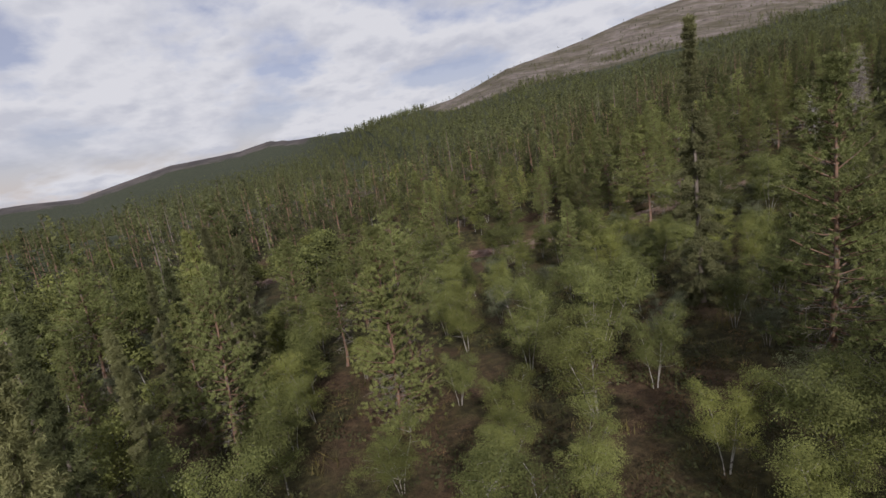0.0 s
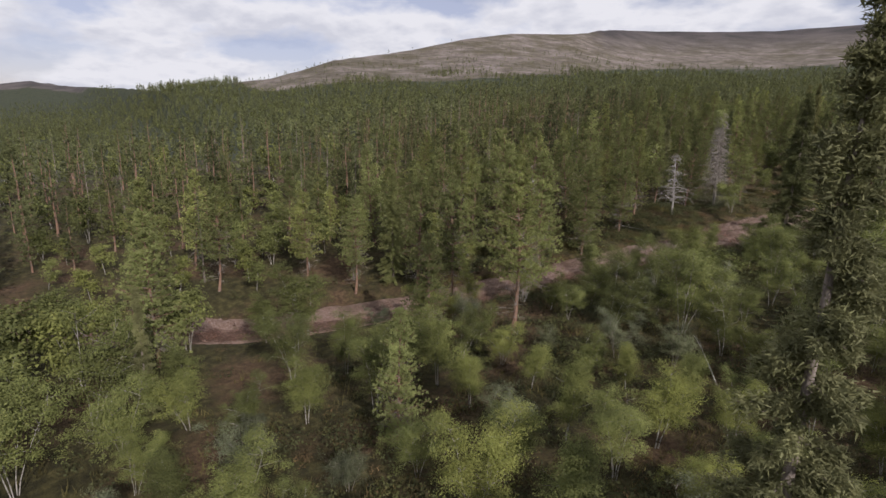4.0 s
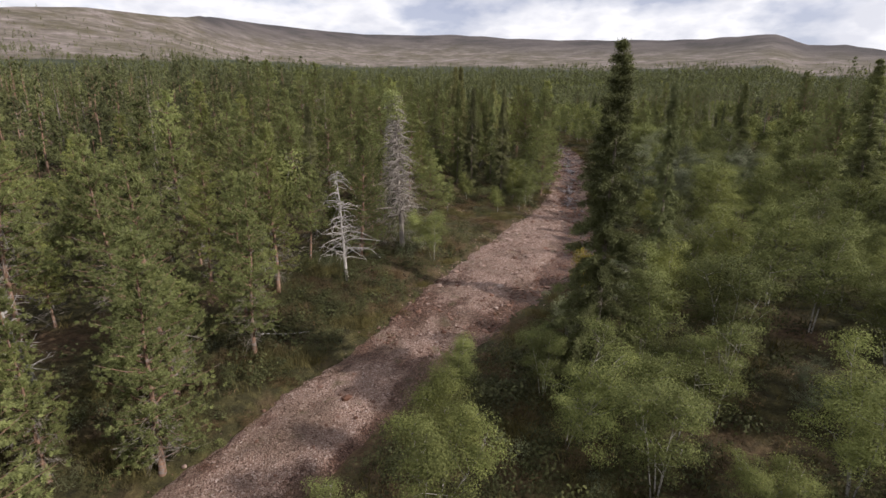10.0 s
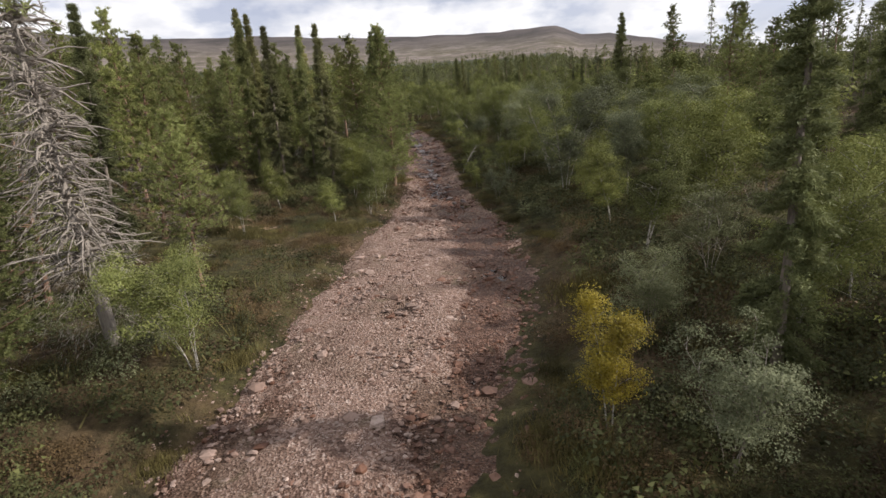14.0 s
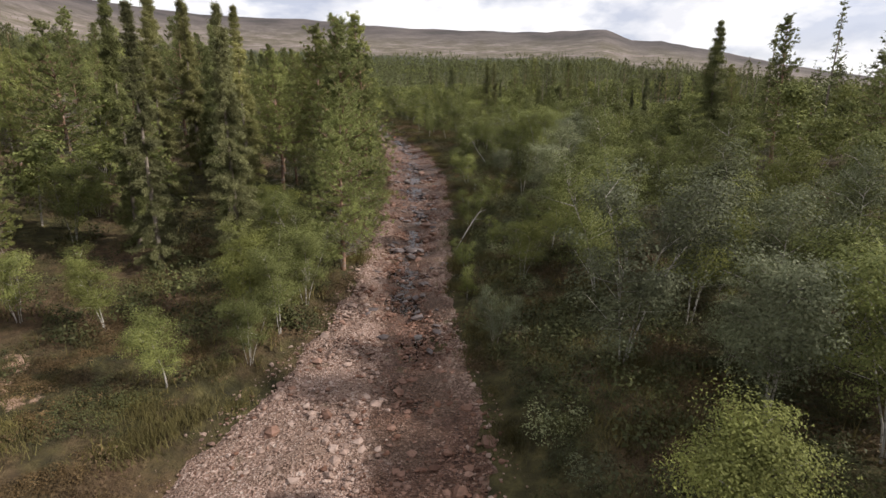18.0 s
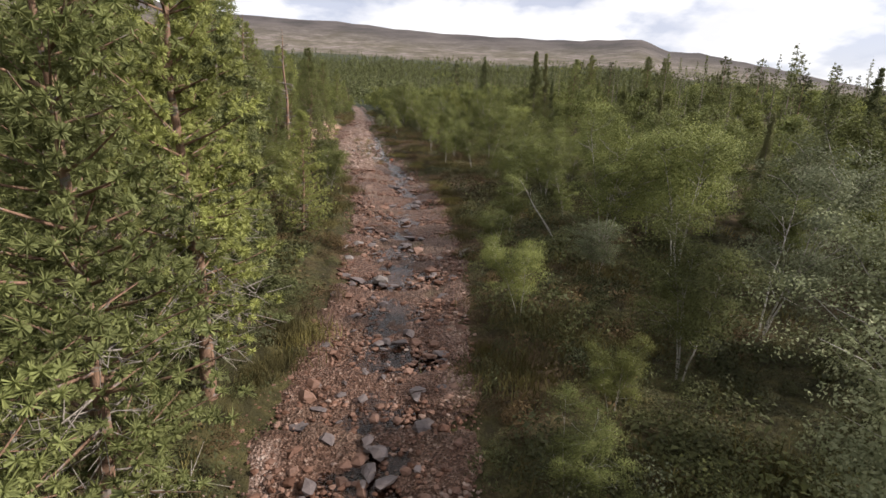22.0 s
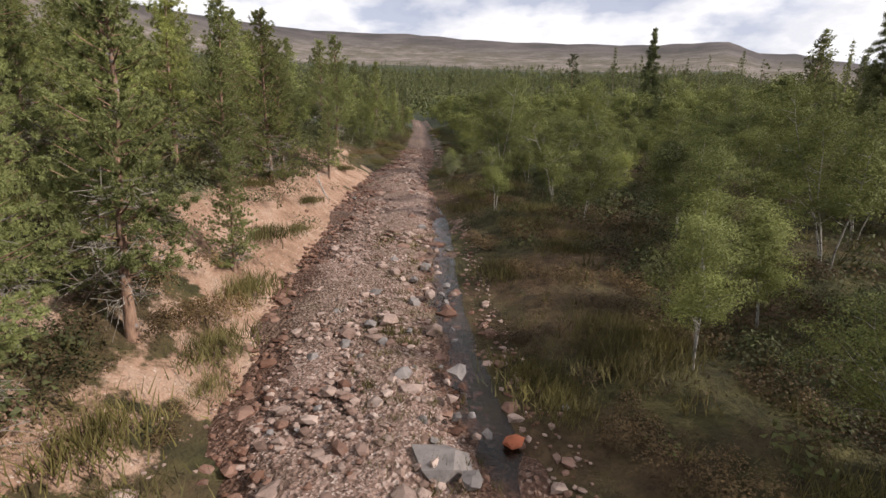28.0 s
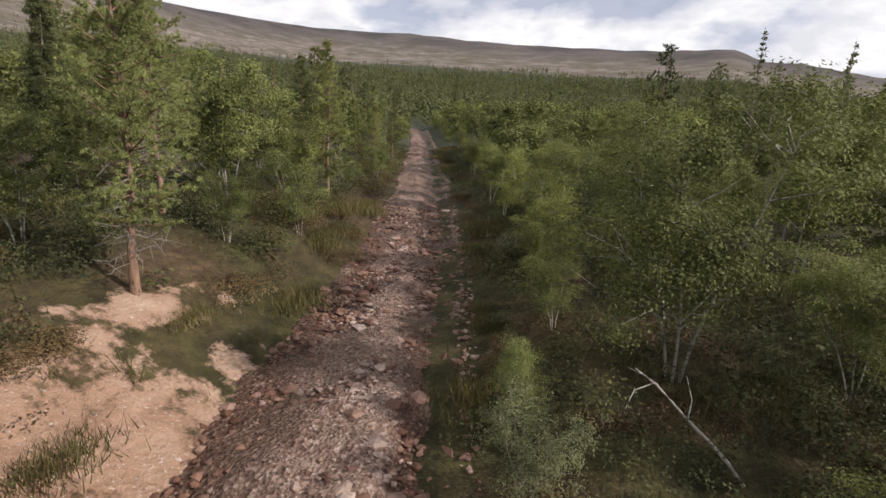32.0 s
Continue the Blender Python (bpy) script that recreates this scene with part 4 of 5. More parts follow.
def lay(key, shape, x, y, z, scale, turn):
    LAYERS.setdefault(key, []).append((shape, x, y, z, scale, turn))


def pour(key, name, label, mat, category):
    """All plants of one layer as one mesh."""
    vs, fs, ids, k = [], [], [], 0
    for (v, f), x, y, z, s, turn in LAYERS.get(key, ()):
        c, n = math.cos(turn), math.sin(turn)
        s = np.broadcast_to(s, 3)
        q = v * s
        vs.append(np.c_[q[:, 0] * c - q[:, 1] * n + x, q[:, 0] * n + q[:, 1] * c + y, q[:, 2] + z])
        fs.append(f + k)
        ids.append(np.full(len(v), (x * 12.9898 + y * 78.233) % 1.0))
        k += len(v)
    if vs:
        me = mesh_from(name, np.concatenate(vs), np.concatenate(fs), mat)
        set_attr(me, "plant", np.concatenate(ids))
        tagged(new(name, me), label, category, kind="stuff")


MID = {
    "pine": [pine_shape(111 + i, 9.0, 1, c, 1.1) for i, c in enumerate((0.08, 0.15, 0.25, 0.1))],
    "spruce": [spruce_shape(131 + i, 12.0, 1, s) for i, s in enumerate((1.0, 0.8))],
    "birch": [birch_shape(151 + i, 5.0, 1, s, 0.066, 1.15) for i, s in enumerate((2, 3, 4, 1))],
}


LOW = {
    "pine": [pine_shape(211 + i, 9.0, 0, c, 1.15) for i, c in enumerate((0.06, 0.12, 0.18, 0.1))],
    "spruce": [spruce_shape(231 + i, 12.0, 0, s) for i, s in enumerate((1.0, 0.8))],
    "birch": [birch_shape(251 + i, 5.0, 0, 2, 0.066, 1.2) for i in range(4)],
}


def near_woods():
    """Trees within sight of the path: whole trees close by, lighter ones behind, and the forest beyond."""
    rng = np.random.default_rng(2024)
    n = 32000
    x, y = rng.uniform(-95, 85, n), rng.uniform(-110, 230, n)
    off, hw, _ = stream_at(x, y)
    gz = ground_z(x, y)
    seen = np.sqrt(((np.c_[x, y][:, None] - TRACK[None, :, :2]) ** 2).sum(-1)).min(1)
    order = np.argsort(seen)
    count = {"pine": 0, "spruce": 0, "birch": 0, "willow": 0, "low": 0}
    clump = wave(x, y, 9, 4) * 0.6 + wave(x, y, 23, 5) * 0.6
    left = off < 0
    for i in order:
        a = abs(off[i]) - hw[i]
        if a < 0.6:
            continue
        px, py, d = x[i], y[i], seen[i]
        if not left[i] and 5 < py < 38 and a < 2.8:
            continue
        up = py > 66
        roll = rng.random()
        if left[i]:
            dens = (0.66 + 0.35 * clump[i]) if not up else (0.66 + 0.45 * clump[i])
            if a < 3.5:
                dens *= 0.55 if not up else 0.9
            if 92 < py < 116 and a < 3.2:
                dens *= 0.15
            p_pine, p_spruce = (0.70, 0.05) if a > 4 else (0.40, 0.05)
            if 28 < py < 62 and a < 14:
                p_pine, p_spruce = 0.42, 0.14
            if py > 104:
                p_pine *= 0.35
                dens *= 0.65
        else:
            dens = 0.72 + 0.50 * clump[i]
            if up:
                dens = 0.78 + 0.50 * clump[i] if a > (3.6 if py < 108 else 1.4) else 0.08
            p_pine, p_spruce = ((0.06, 0.08) if py > 0 else (0.07, 0.03)) if not up else ((0.12, 0.12) if a > 14 else (0.02, 0.0))
            if a > 30:
                p_pine, p_spruce = 0.22, 0.24
        if roll > dens:
            continue
        pick = rng.random()
        kind = "pine" if pick < p_pine else ("spruce" if pick < p_pine + p_spruce else "birch")
        if kind == "pine":
            h = rng.uniform(6.0, 12.0) if not up else rng.uniform(4.0, 8.5)
            gap = 1.6 if not up else 1.25
        elif kind == "spruce":
            h, gap = (rng.uniform(7, 13.5) if not up else rng.uniform(5, 9)), 1.1
        else:
            h = rng.uniform(3.2, 7.0) if left[i] else rng.uniform(4.0, 7.4)
            if up:
                h = rng.uniform(2.6, 5.6)
            gap = 0.62 + 0.13 * h
            if a < 2.5:
                h *= 0.7 if left[i] or up else 0.9
            if not left[i] and 36 < py < 70 and a < 5.0:
                h *= 0.5
            if not left[i] and py < 2 and d < 14:
                h *= 0.75
            if h < 3.7:
                kind = "low"
            if not left[i] and not up and rng.random() < 0.16:
                kind = "willow"
                h = rng.uniform(2.2, 3.6)
        wide = h * (0.17 if kind == "pine" else 0.12 if kind == "spruce" else 0.3)
        if h > 5.5 and kind in ("pine", "spruce") and d < (4.5 if left[i] else 9.0):
            continue
        if left[i] and 33 < py < 43.5 and a < 8 and h > 5:
            continue
        if d > 48 and rng.random() < 0.25:
            continue
        if (-12.5 < px < -2.5 and 2 < py < 15 and h > 2.4) or (-9.5 < px < 0.6 and 25 < py < 37):
            continue
        if not clear_of_path(px, py, gz[i] + h, wide) or not free_spot(px, py, gap):
            continue
        take(px, py, gap)
        turn = rng.uniform(0, 360)
        lean = (rng.normal(0, 2.5), rng.normal(0, 2.5))
        if d < 40 and count[kind] < {"pine": 265, "spruce": 80, "birch": 275, "willow": 70, "low": 290}[kind]:
            count[kind] += 1
            if kind == "pine":
                plant("pine_tree", PINES[rng.integers(5)], px, py, h / 9, turn, "Scots pine with olive needles and reddish trunk", "tree", "pines", lean=lean)
            elif kind == "spruce":
                plant("spruce_tree", SPRUCES[rng.integers(4)], px, py, h / 12, turn, "narrow spruce with drooping branches", "tree", "spruces", lean=lean)
            elif kind == "willow":
                plant("willow_shrub", WILLOWS[rng.integers(3)], px, py, h / 3, turn, "pale grey-green willow shrub with many stems", "shrub", "willows")
            elif kind == "low":
                plant("birch_shrub", (FINE_BIRCHES if d < 15 else BIRCHES)[(2, 4, 1)[rng.integers(3)]], px, py, h / 5, turn, "low bushy mountain birch with several thin stems", "shrub", "birch shrubs", lean=lean)
            else:
                plant("birch_tree", (FINE_BIRCHES if d < 15 else BIRCHES)[rng.integers(5)], px, py, h / 5, turn, "crooked mountain birch with small green leaves", "tree", "birches", lean=lean)
        elif d < 130:
            kind = "birch" if kind in ("willow", "low") else kind
            bank = MID if d < 62 else LOW
            sh = bank[kind][rng.integers(len(bank[kind]))]
            s = h / {"pine": 9, "spruce": 12, "birch": 5}[kind]
            for part_name, geo in sh.items():
                lay(kind + "_" + part_name, geo, px, py, gz[i] - 0.1, s, radians(turn))
        else:
            far = far_birch(int(rng.integers(4))) if kind in ("birch", "willow", "low") else FAR[int(rng.integers(4))]
            lay("far_birch" if kind in ("birch", "willow", "low") else "far_pine", far, px, py, gz[i] - 0.2, h * 1.1, radians(turn))


FAR = [far_conifer(i) for i in range(4)]


def far_woods():
    """The forest on the slopes, up to the tree line, thinning out on the fell."""
    rng = np.random.default_rng(77)
    n = 72000
    az = rng.uniform(-150, 80, n)
    r = np.sqrt(rng.uniform(70.0 ** 2, 1600.0 ** 2, n)) * rng.uniform(0.25, 1.0, n) ** 0.45 * np.where(az < -82, 1.8, 1.0)
    x, y = HEART[0] + r * np.sin(np.radians(az)), HEART[1] + r * np.cos(np.radians(az))
    _, u, _, _ = hills(x, y)
    off, hw, _ = stream_at(x, y)
    inside = (x > -95) & (x < 85) & (y > -110) & (y < 230)
    line = fell_line(az) + 0.10 * wave(x, y, 60, 3) + 0.05 * wave(x, y, 21, 1)
    keep = (~inside) & (np.abs(off) > hw + 2) & ((u < line) | (rng.random(n) < 0.26 * np.exp(-(u - line) * 5.5)))
    x, y, r, az, u, line = (v[keep] for v in (x, y, r, az, u, line))
    z = ground_z(x, y)
    h = rng.uniform(5.5, 11.5, len(x)) * np.where(r > 900, 1.5, 1.0) * np.where(u > line, 0.6, 1.0) * np.where(u > line * 0.7, 0.85, 1)
    birch = rng.random(len(x)) < np.where((az > 2) & (az < 60), 0.26, 0.08)
    tall = rng.random(len(x)) < 0.06
    near = np.sqrt(((np.c_[x, y][:, None] - TRACK[None, ::3, :2]) ** 2).sum(-1)).min(1) < 150
    for i in range(len(x)):
        if near[i]:
            kind = "birch" if birch[i] else "spruce" if i % 4 == 0 else "pine"
            for part_name, geo in LOW[kind][i % 2].items():
                lay(kind + "_" + part_name, geo, x[i], y[i], z[i] - 0.1, h[i] * (0.13 if kind == "birch" else 0.085), i * 1.7)
        elif birch[i]:
            lay("far_birch", FARB[i % 3], x[i], y[i], z[i] - 0.3, h[i] * 0.62, i * 1.7)
        else:
            s = h[i] * (1.25 if tall[i] else 1.0)
            w = s * (0.7 if tall[i] else 1.15)
            lay("far_pine", FAR[i % 4], x[i], y[i], z[i] - 0.3, (w, w, s), i * 2.3)


FARB = [far_birch(i) for i in range(3)]
near_woods()
far_woods()
for key, name, label, mat, cat in (
        ("pine_trunk", "pine_trunks", "trunks of pines standing back from the stream", PINE_BARK, "tree trunks"),
        ("pine_crown", "pine_wood", "olive crowns of pines standing back from the stream", FOREST_LEAF, "trees"),
        ("spruce_trunk", "spruce_trunks", "trunks of spruces standing back from the stream", SPRUCE_BARK, "tree trunks"),
        ("spruce_crown", "spruce_wood", "dark crowns of spruces standing back from the stream", SPRUCE_LEAF, "trees"),
        ("birch_trunk", "birch_trunks", "pale stems of birches standing back from the stream", BIRCH_BARK, "tree trunks"),
        ("birch_crown", "birch_wood", "green crowns of birches standing back from the stream", BIRCH_LEAF, "trees"),
        ("far_pine", "far_conifer_forest", "distant pine and spruce forest on the slopes", FOREST_LEAF, "forest"),
        ("far_birch", "far_birch_forest", "distant birch scrub on the slopes", BIRCH_LEAF, "forest")):
    pour(key, name, label, mat, cat)

# ---------------------------------------------------------------- undergrowth


def undergrowth():
    rng = np.random.default_rng(9)

    def bush(seed, n, leaf, size):
        r = np.random.default_rng(seed)
        p = unit(r.standard_normal((n, 3))) * r.uniform(0.3, 1.0, (n, 1)) * (size, size, size * 0.55) + (0, 0, size * 0.45)
        return leaf_tris(p, r.uniform(0.7, 1.3, n) * leaf, r, unit(p))

    def tuft(seed, n, long):
        r = np.random.default_rng(seed)
        b = np.c_[r.normal(0, 0.13, (n, 2)), np.zeros(n)]
        w = unit(np.c_[r.normal(0, 0.45, (n, 2)), np.ones(n)])
        return needles(b, w, r.uniform(0.5, 1.0, n) * long, np.full(n, 0.012), r)

    bushes = [bush(i, 90, 0.042, 0.5) for i in range(4)]
    heaths = [bush(20 + i, 46, 0.030, 0.32) for i in range(3)]
    tufts = [tuft(40 + i, 12, 0.42) for i in range(4)]
    n = 15000
    t = rng.integers(0, len(TRACK), n)
    x, y = TRACK[t, 0] + rng.normal(0, 13, n), TRACK[t, 1] + rng.normal(0, 13, n) + 6
    off, hw, _ = stream_at(x, y)
    a = np.abs(off) - hw
    gz = ground_z(x, y)
    sandy = (off < 0) & (y > 86) & (y < 118) & (a > 0.2) & (a < 5.0)
    zone = wave(x, y, 5, 7) + 0.6 * wave(x, y, 12, 8)
    for i in range(n):
        if a[i] < 0.05 or (sandy[i] and rng.random() < 0.80):
            continue
        k = rng.random()
        turn, s = rng.uniform(0, 6.28), rng.uniform(0.6, 1.5) * (1.45 if a[i] > 0.8 else 0.8)
        open_bank = (off[i] > 0 and y[i] > 76 and a[i] < 4.5) or (-9.5 < x[i] < 1 and 25 < y[i] < 37)
        if open_bank:
            s *= 0.75
        if off[i] > 0 and 10 < y[i] < 38 and a[i] < 1.5:
            s *= 0.6
        if k < (0.08 if open_bank else 0.30 + 0.12 * zone[i]):
            lay("bush", bushes[i % 4], x[i], y[i], gz[i] - 0.05, s, turn)
        elif k < 0.55:
            lay("heath", heaths[i % 3], x[i], y[i], gz[i] - 0.03, s, turn)
        else:
            lay("tuft", tufts[i % 4], x[i], y[i], gz[i] - 0.03, s, turn)
    for i in range(420):
        yy = rng.uniform(84, 98)
        k = int(np.argmin(np.abs(LINE[:, 1] - yy)))
        q = LINE[k, :2] + SIDE[k] * LINE[k, 2] * rng.normal(0.08, 0.16)
        lay("tuft", tufts[i % 4], q[0], q[1], LINE[k, 3] + 0.02, rng.uniform(0.4, 0.8), rng.uniform(0, 6.28))
    pour("bush", "undergrowth_shrubs", "low green dwarf birch and bilberry shrubs", SHRUB_LEAF, "shrubs")
    pour("heath", "heather", "brown and rusty low heath plants", HEATH_LEAF, "heath")
    pour("tuft", "grass_tufts", "yellowish grass tufts on the banks", GRASS_LEAF, "grass")


def patches():
    """Close ground cover on both banks: mounds of dwarf shrubs, heath and grass that overlap."""
    rng = np.random.default_rng(61)

    def mound(seed, mounds, n, leaf, height, reach=0.75):
        r = np.random.default_rng(seed)
        out = []
        for _ in range(mounds):
            c = np.r_[r.normal(0, reach * 0.6, 2), 0]
            w, hh = r.uniform(0.28, 0.55), height * r.uniform(0.5, 1.15)
            d = unit(r.standard_normal((n, 3)))
            d[:, 2] = np.abs(d[:, 2])
            p = c + d * (w, w, hh) * (r.uniform(0.35, 1.0, (n, 1)) ** 0.5)
            out.append(leaf_tris(p, r.uniform(0.6, 1.3, n) * leaf, r, d))
        return join(out)

    def sward(seed, n, long):
        r = np.random.default_rng(seed)
        base = np.c_[r.normal(0, 0.5, (n, 2)), np.zeros(n)]
        return needles(base, unit(np.c_[r.normal(0, 0.4, (n, 2)), np.ones(n)]), r.uniform(0.45, 1.0, n) * long, np.full(n, 0.013), r)

    shrub = [mesh_from("shrub_patch", *mound(i, 7, 190, 0.030, 0.75), SHRUB_LEAF) for i in range(4)]
    dark = [mesh_from("dwarf_birch_patch", *mound(30 + i, 7, 190, 0.026, 0.6), SHRUB_LEAF) for i in range(3)]
    heath = [mesh_from("heath_patch", *mound(10 + i, 10, 240, 0.027, 0.40), HEATH_LEAF) for i in range(3)]
    grass = [mesh_from("grass_patch", *sward(20 + i, 900, 0.42), GRASS_LEAF) for i in range(3)]
    pale = [mesh_from("willow_patch", *mound(40 + i, 5, 170, 0.030, 0.85), BIRCH_PALE) for i in range(2)]
    top = tagged(new("undergrowth"), "dense dwarf shrubs, heath and grass on the stream banks", "undergrowth", kind="stuff")
    n, made = 16000, 0
    x, y = rng.uniform(-24, 24, n), rng.uniform(-14, 158, n)
    off, hw, _ = stream_at(x, y)
    a = np.abs(off) - hw
    x, y, off, a = (q[(a > 0.35) & (a < 9.0)] for q in (x, y, off, a))
    gz, zone = ground_z(x, y), wave(x, y, 3.1, 7) + 0.7 * wave(x, y, 8, 8)
    grid = {}
    for i in range(len(x)):
        key = (int(x[i] // 1.05), int(y[i] // 1.05))
        sandy = off[i] < 0 and 89 < y[i] < 114 and a[i] < 4.0
        if key in grid or made >= 2900 or (sandy and rng.random() < 0.72):
            continue
        grid[key] = 1
        made += 1
        k = rng.random() + 0.22 * zone[i]
        near = a[i] < (3.6 if 72 < y[i] < 110 and off[i] > 0 else 1.3) or (-9.5 < x[i] < 1 and 25 < y[i] < 37)
        if near and off[i] < 0 and y[i] < 40 and rng.random() < 0.3:
            continue
        if near:
            me, s = (heath if k < 0.42 else grass if k < 0.85 else shrub)[i % 3], rng.uniform(0.6, 1.1)
        else:
            me, s = (heath[i % 3] if k < 0.16 else shrub[i % 4] if k < 0.55 else dark[i % 3] if k < 0.82 else grass[i % 3] if k < 0.94 else pale[i % 2]), rng.uniform(0.8, 1.35)
        ob = new("ground_cover_patch", me)
        ob.parent = top
        ob.matrix_basis = pose(x[i], y[i], gz[i] - 0.06, 0, 0, rng.uniform(0, 360)) @ Matrix.Diagonal((s, s, s * rng.uniform(0.8, 1.2), 1))


undergrowth()
patches()

# ---------------------------------------------------------------- stones


def stone_mesh(seed, mat, squash=0.6, cuts=7):
    """A rough angular stone about one metre across."""
    rng = np.random.default_rng(seed)
    bm = bmesh.new()
    bmesh.ops.create_icosphere(bm, subdivisions=1, radius=0.5)
    for _ in range(cuts):
        nrm = Vector(unit(rng.standard_normal(3)))
        d = rng.uniform(0.26, 0.42)
        for v in bm.verts:
            over = v.co.dot(nrm) - d
            if over > 0:
                v.co -= nrm * over
    for v in bm.verts:
        v.co += Vector(rng.normal(0, 0.025, 3))
        v.co.z *= squash
    me = bpy.data.meshes.new("stone")
    bm.to_mesh(me)
    bm.free()
    me.materials.append(mat)
    return me


def mesh_arrays(me):
    v = np.empty(len(me.vertices) * 3, np.float32)
    me.vertices.foreach_get("co", v)
    return v.reshape(-1, 3).astype(float), np.array([p.vertices[:] for p in me.polygons], np.int32)


def bed_point(s, v):
    """A place on the bed: s metres along the stream line, v half-widths from its middle."""
    k = min(len(LINE) - 2, int(s / 0.5))
    t = s / 0.5 - k
    p = LINE[k] * (1 - t) + LINE[k + 1] * t
    q = p[:2] + SIDE[k] * v * p[2]
    return q[0], q[1], p[3]


def stones():
    rng = np.random.default_rng(31)
    pale = [stone_mesh(i, PALE_STONE) for i in range(6)]
    wet = [stone_mesh(10 + i, WET_STONE) for i in range(6)]
    pa, wa = [mesh_arrays(m) for m in pale], [mesh_arrays(m) for m in wet]
    ys = LINE[:, 1]
    s0 = 0.5 * int(np.argmax(ys > 8))
    s1 = 0.5 * int(np.argmax(ys > 128))
    made = 0
    for k in range(33000):
        s = rng.uniform(s0, s1) if k > 1200 else rng.uniform(0.5 * int(np.argmax(ys > -55)), s0)
        v = rng.uniform(-1.22, 1.05)
        x, y, bz = bed_point(s, v)
        low = float(channel(v, y))
        size = (0.050 + 0.060 * rng.gamma(1.6, 0.6)) * (1.9 if rng.random() < 0.09 else 1.0)
        z = bz + 0.11 - 0.34 * float(channel(v, y, 0.45))
        if abs(v) > 0.95:
            size *= 0.6
            z = max(z, float(ground_z(np.array([x]), np.array([y]))[0]))
        # below y 14 more dark cobbles, for the wet and shadowed reach
        dry = rng.random() > max(low * 1.1, 0.95 if 53 < y < 82 else 0.72 if y < 14 else 0.12)
        if size > 0.21 and made < 290 and 20 < y < 122:
            made += 1
            me = (pale if dry else wet)[k % 6]
            ob = new("stone", me)
            ob.parent = stream_bed
            ob.matrix_basis = pose(x, y, z, rng.uniform(-15, 15), rng.uniform(-15, 15), rng.uniform(0, 360)) @ Matrix.Scale(size * 1.35, 4)
        else:
            lay("pale" if dry else "wet", (pa if dry else wa)[k % 6], x, y, z, size * rng.uniform(0.8, 1.4, 3), rng.uniform(0, 6.28))
    # flat slabs of dark bedrock in the steeper reaches
    flat = [stone_mesh(60 + i, SLAB_STONE, 0.45, 11) for i in range(5)]
    for k in range(290):
        s = rng.uniform(0.5 * int(np.argmax(ys > 37)), 0.5 * int(np.argmax(ys > 82)))
        x, y, bz = bed_point(s, rng.uniform(-0.95, 0.95))
        ob = new("slab", flat[k % 5])
        ob.parent = stream_bed
        q = 0.22 + 0.5 * rng.random() ** 2
        ob.matrix_basis = pose(x, y, bz - 0.07, rng.uniform(-12, 12), rng.uniform(-12, 12), rng.uniform(0, 360)) @ Matrix.Diagonal((q * 1.3, q * 0.8, q * 0.8, 1))
    pour("pale", "dry_cobbles", "pinkish dry cobbles and gravel on the bars", PALE_STONE, "cobbles")
    pour("wet", "wet_cobbles", "dark wet cobbles in the shallow stream", WET_STONE, "cobbles")


stones()


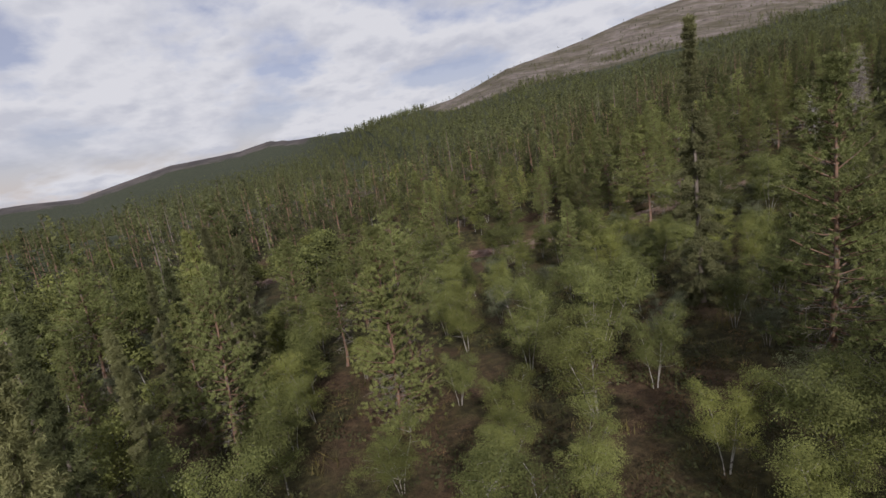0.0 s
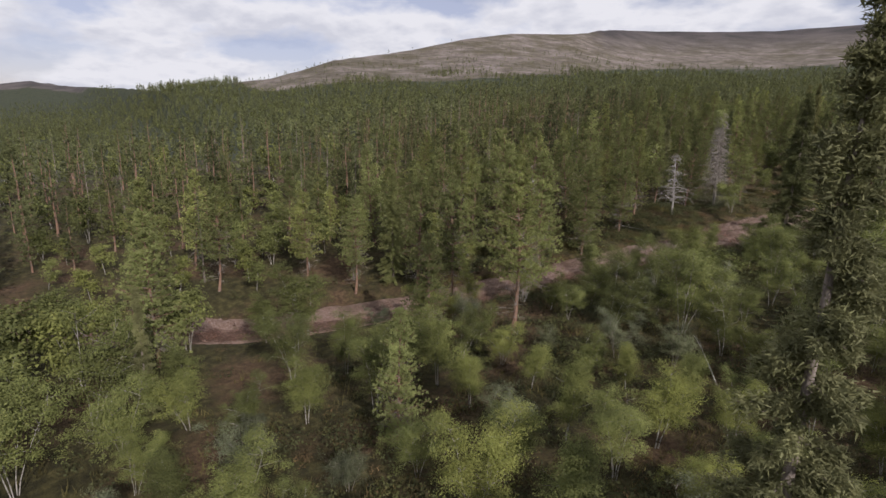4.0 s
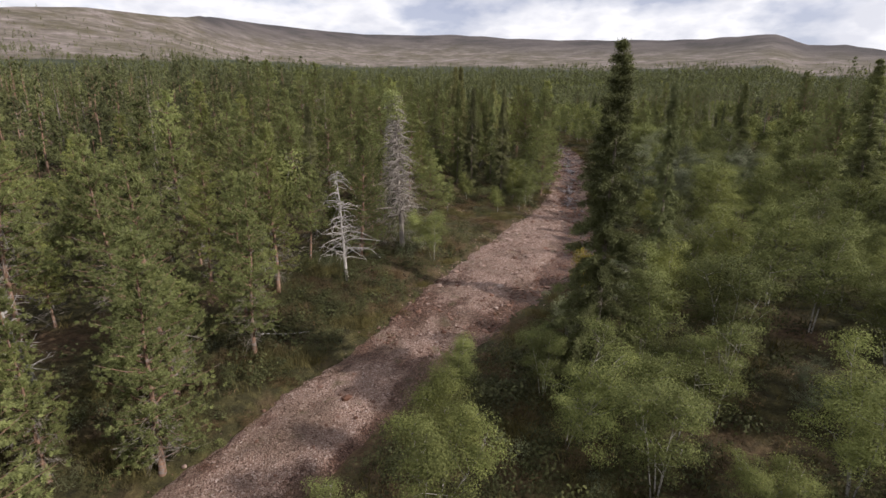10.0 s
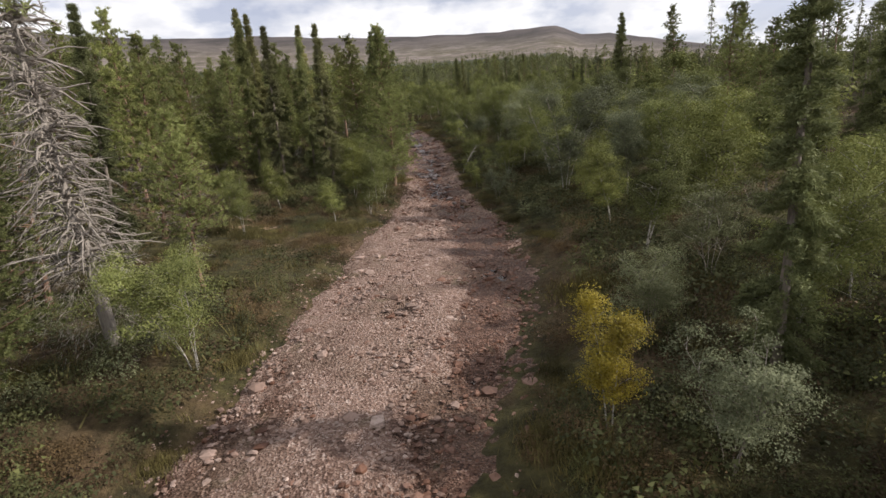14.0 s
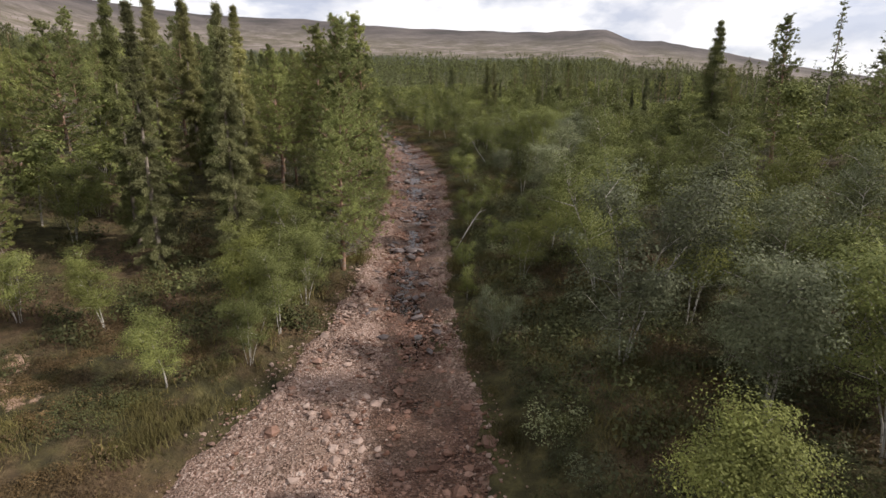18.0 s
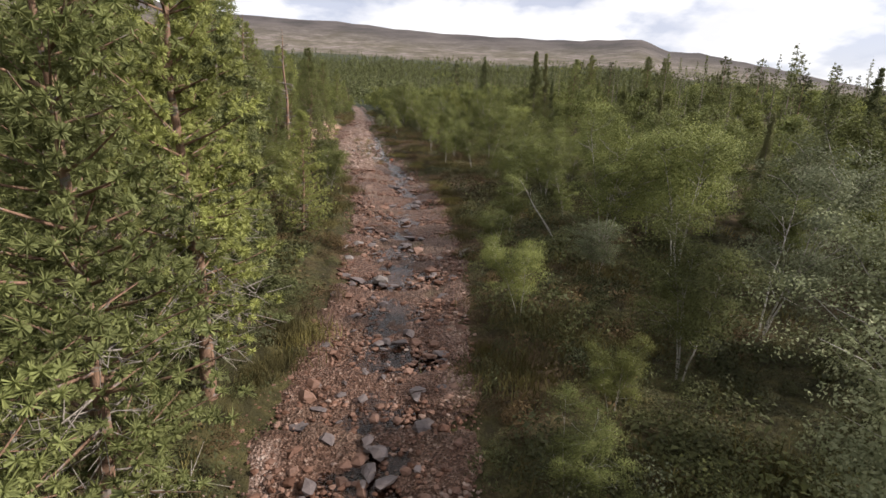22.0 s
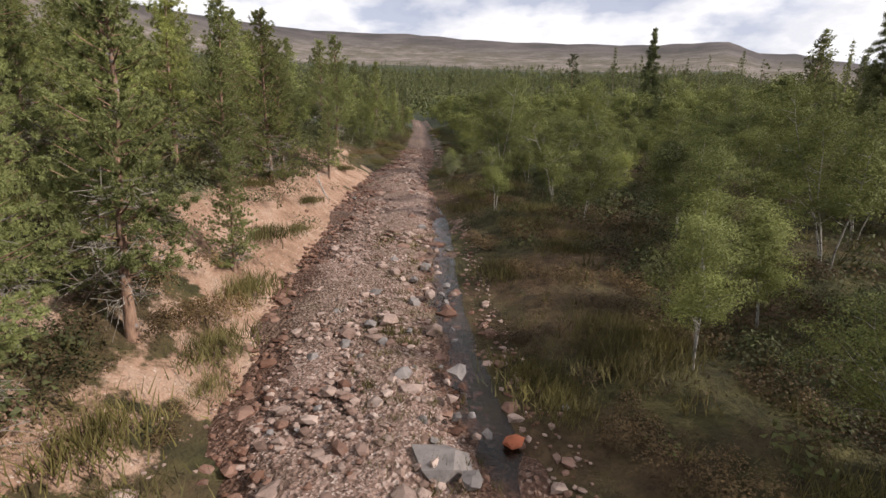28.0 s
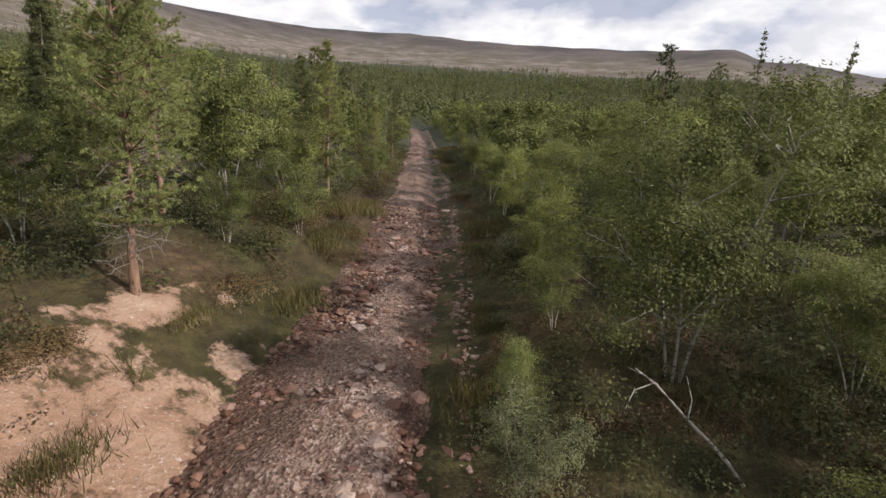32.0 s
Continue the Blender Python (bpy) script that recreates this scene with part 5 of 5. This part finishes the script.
def boulders():
    grey = "grey angular granite boulder lying in the stream bed"
    for i, (x, y, z, sx, sy, sz, turn, mat, label) in enumerate((
            (5.9, 86.0, 6.75, 1.25, 1.0, 0.95, 20, GREY_STONE, grey), (5.5, 87.3, 6.8, 0.75, 0.6, 0.6, 60, GREY_STONE, grey),
            (6.95, 86.7, 6.72, 0.42, 0.36, 0.34, 10, RED_STONE, "rust-red stone at the edge of the stream"), (6.0, 88.2, 7.1, 0.6, 0.5, 0.45, 40, GREY_STONE, grey),
            (4.0, 89.8, 7.3, 0.5, 0.45, 0.4, 80, GREY_STONE, grey), (3.6, 89.5, 7.2, 0.6, 0.4, 0.4, 15, GREY_STONE, grey),
            (7.6, 63.0, 4.0, 0.85, 0.7, 0.7, 35, GREY_STONE, grey), (6.2, 64.9, 4.3, 0.6, 0.55, 0.5, 5, GREY_STONE, grey),
            (11.2, 65.7, 4.35, 1.9, 1.2, 1.0, 15, GREY_STONE, "large mossy grey boulder at the edge of the stream"), (6.3, 66.8, 4.45, 0.8, 0.6, 0.5, 25, GREY_STONE, grey), (5.8, 66.2, 4.4, 0.6, 0.5, 0.4, 75, GREY_STONE, grey), (5.3, 65.6, 4.4, 0.5, 0.4, 0.4, 105, GREY_STONE, grey), (9.9, 65.2, 4.3, 0.45, 0.4, 0.4, 45, GREY_STONE, grey), (6.9, 37.8, 1.2, 0.5, 0.4, 0.35, 50, GREY_STONE, grey),
            (4.2, 97.9, 7.95, 0.55, 0.45, 0.4, 25, GREY_STONE, grey), (0.6, 102.4, 8.3, 0.35, 0.3, 0.25, 60, GREY_STONE, grey), (1.2, 102.1, 8.2, 0.4, 0.32, 0.25, 15, GREY_STONE, grey), (5.0, 88.0, 7.1, 0.45, 0.4, 0.35, 70, GREY_STONE, grey), (6.3, 85.6, 6.8, 0.5, 0.42, 0.3, 130, GREY_STONE, grey))):
        me = stone_mesh(200 + i, mat, 0.7, 14)
        ob = tagged(new("boulder", me), label, "boulder", "boulders")
        ob.matrix_basis = pose(x, y, z, 6 * math.sin(i), 5 * math.cos(i), turn) @ Matrix.Diagonal((sx, sy, sz, 1))

    # loose rubble round the large boulder and down the bar
    rng = np.random.default_rng(44)
    rough = [stone_mesh(300 + i, GREY_STONE if i % 2 else PALE_STONE, 0.75, 12) for i in range(6)]
    for k in range(90):
        s = 0.5 * int(np.argmax(LINE[:, 1] > rng.uniform(84.0, 95)))
        x, y, bz = bed_point(s, rng.normal(0.12, 0.32))
        q = 0.14 + 0.10 * rng.gamma(1.5, 0.7)
        ob = new("rubble", rough[k % 6])
        ob.parent = stream_bed
        ob.matrix_basis = pose(x, y, bz + 0.08, rng.uniform(-25, 25), rng.uniform(-25, 25), rng.uniform(0, 360)) @ Matrix.Diagonal((q * 1.3, q, q * 0.9, 1))


boulders()


def fallen_wood():
    """Bare fallen and leaning stems: from x, y to x, y, with the height of both ends above the ground."""
    rng = np.random.default_rng(8)
    for x0, y0, h0, x1, y1, h1, r in ((-0.1, 101.0, 0.12, -1.3, 102.6, 0.35, 0.05), (14.9, 65.4, 0.2, 13.2, 66.4, 2.6, 0.045), (8.6, -18.5, 0.15, 6.4, -16.6, 1.7, 0.05), (1.5, -23.0, 0.1, 4.2, -24.4, 0.5, 0.05),
                                      (7.5, 107.8, 0.2, 6.3, 108.3, 1.1, 0.03), (-9.5, 9.0, 0.1, -12.0, 7.6, 0.3, 0.06), (9.5, 46.5, 0.3, 11.2, 47.4, 1.6, 0.04), (16.0, 24.0, 0.3, 13.0, 25.0, 2.0, 0.05)):
        g = ground_z(np.array([x0, x1]), np.array([y0, y1]))
        a, b = np.array((x0, y0, g[0] + h0 - 0.2)), np.array((x1, y1, g[1] + h1))
        s = np.linspace(0, 1, 7)[:, None]
        bow = np.cumsum(rng.normal(0, 0.05, (7, 3)), 0) * s
        pts = a + (b - a) * s + bow + UP * 0.25 * h1 * s * (1 - s)
        top = tagged(new("fallen_stem"), "bare pale birch stem, fallen and bent", "dead wood", "fallen stems")
        new("trunk", mesh_from("fallen_stem", *tube(pts, r * (1 - 0.75 * s[:, 0]), 6), BIRCH_BARK, True)).parent = top
        for k in (3, 4, 5):
            e = pts[k] + unit(b - a + rng.normal(0, 1.6, 3)) * rng.uniform(0.3, 0.7)
            new("branch", mesh_from("fallen_branch", *tube(np.stack([pts[k], (pts[k] + e) / 2 + rng.normal(0, 0.04, 3), e]), np.array([0.4, 0.28, 0.1]) * r, 4), BIRCH_BARK, True)).parent = top


fallen_wood()
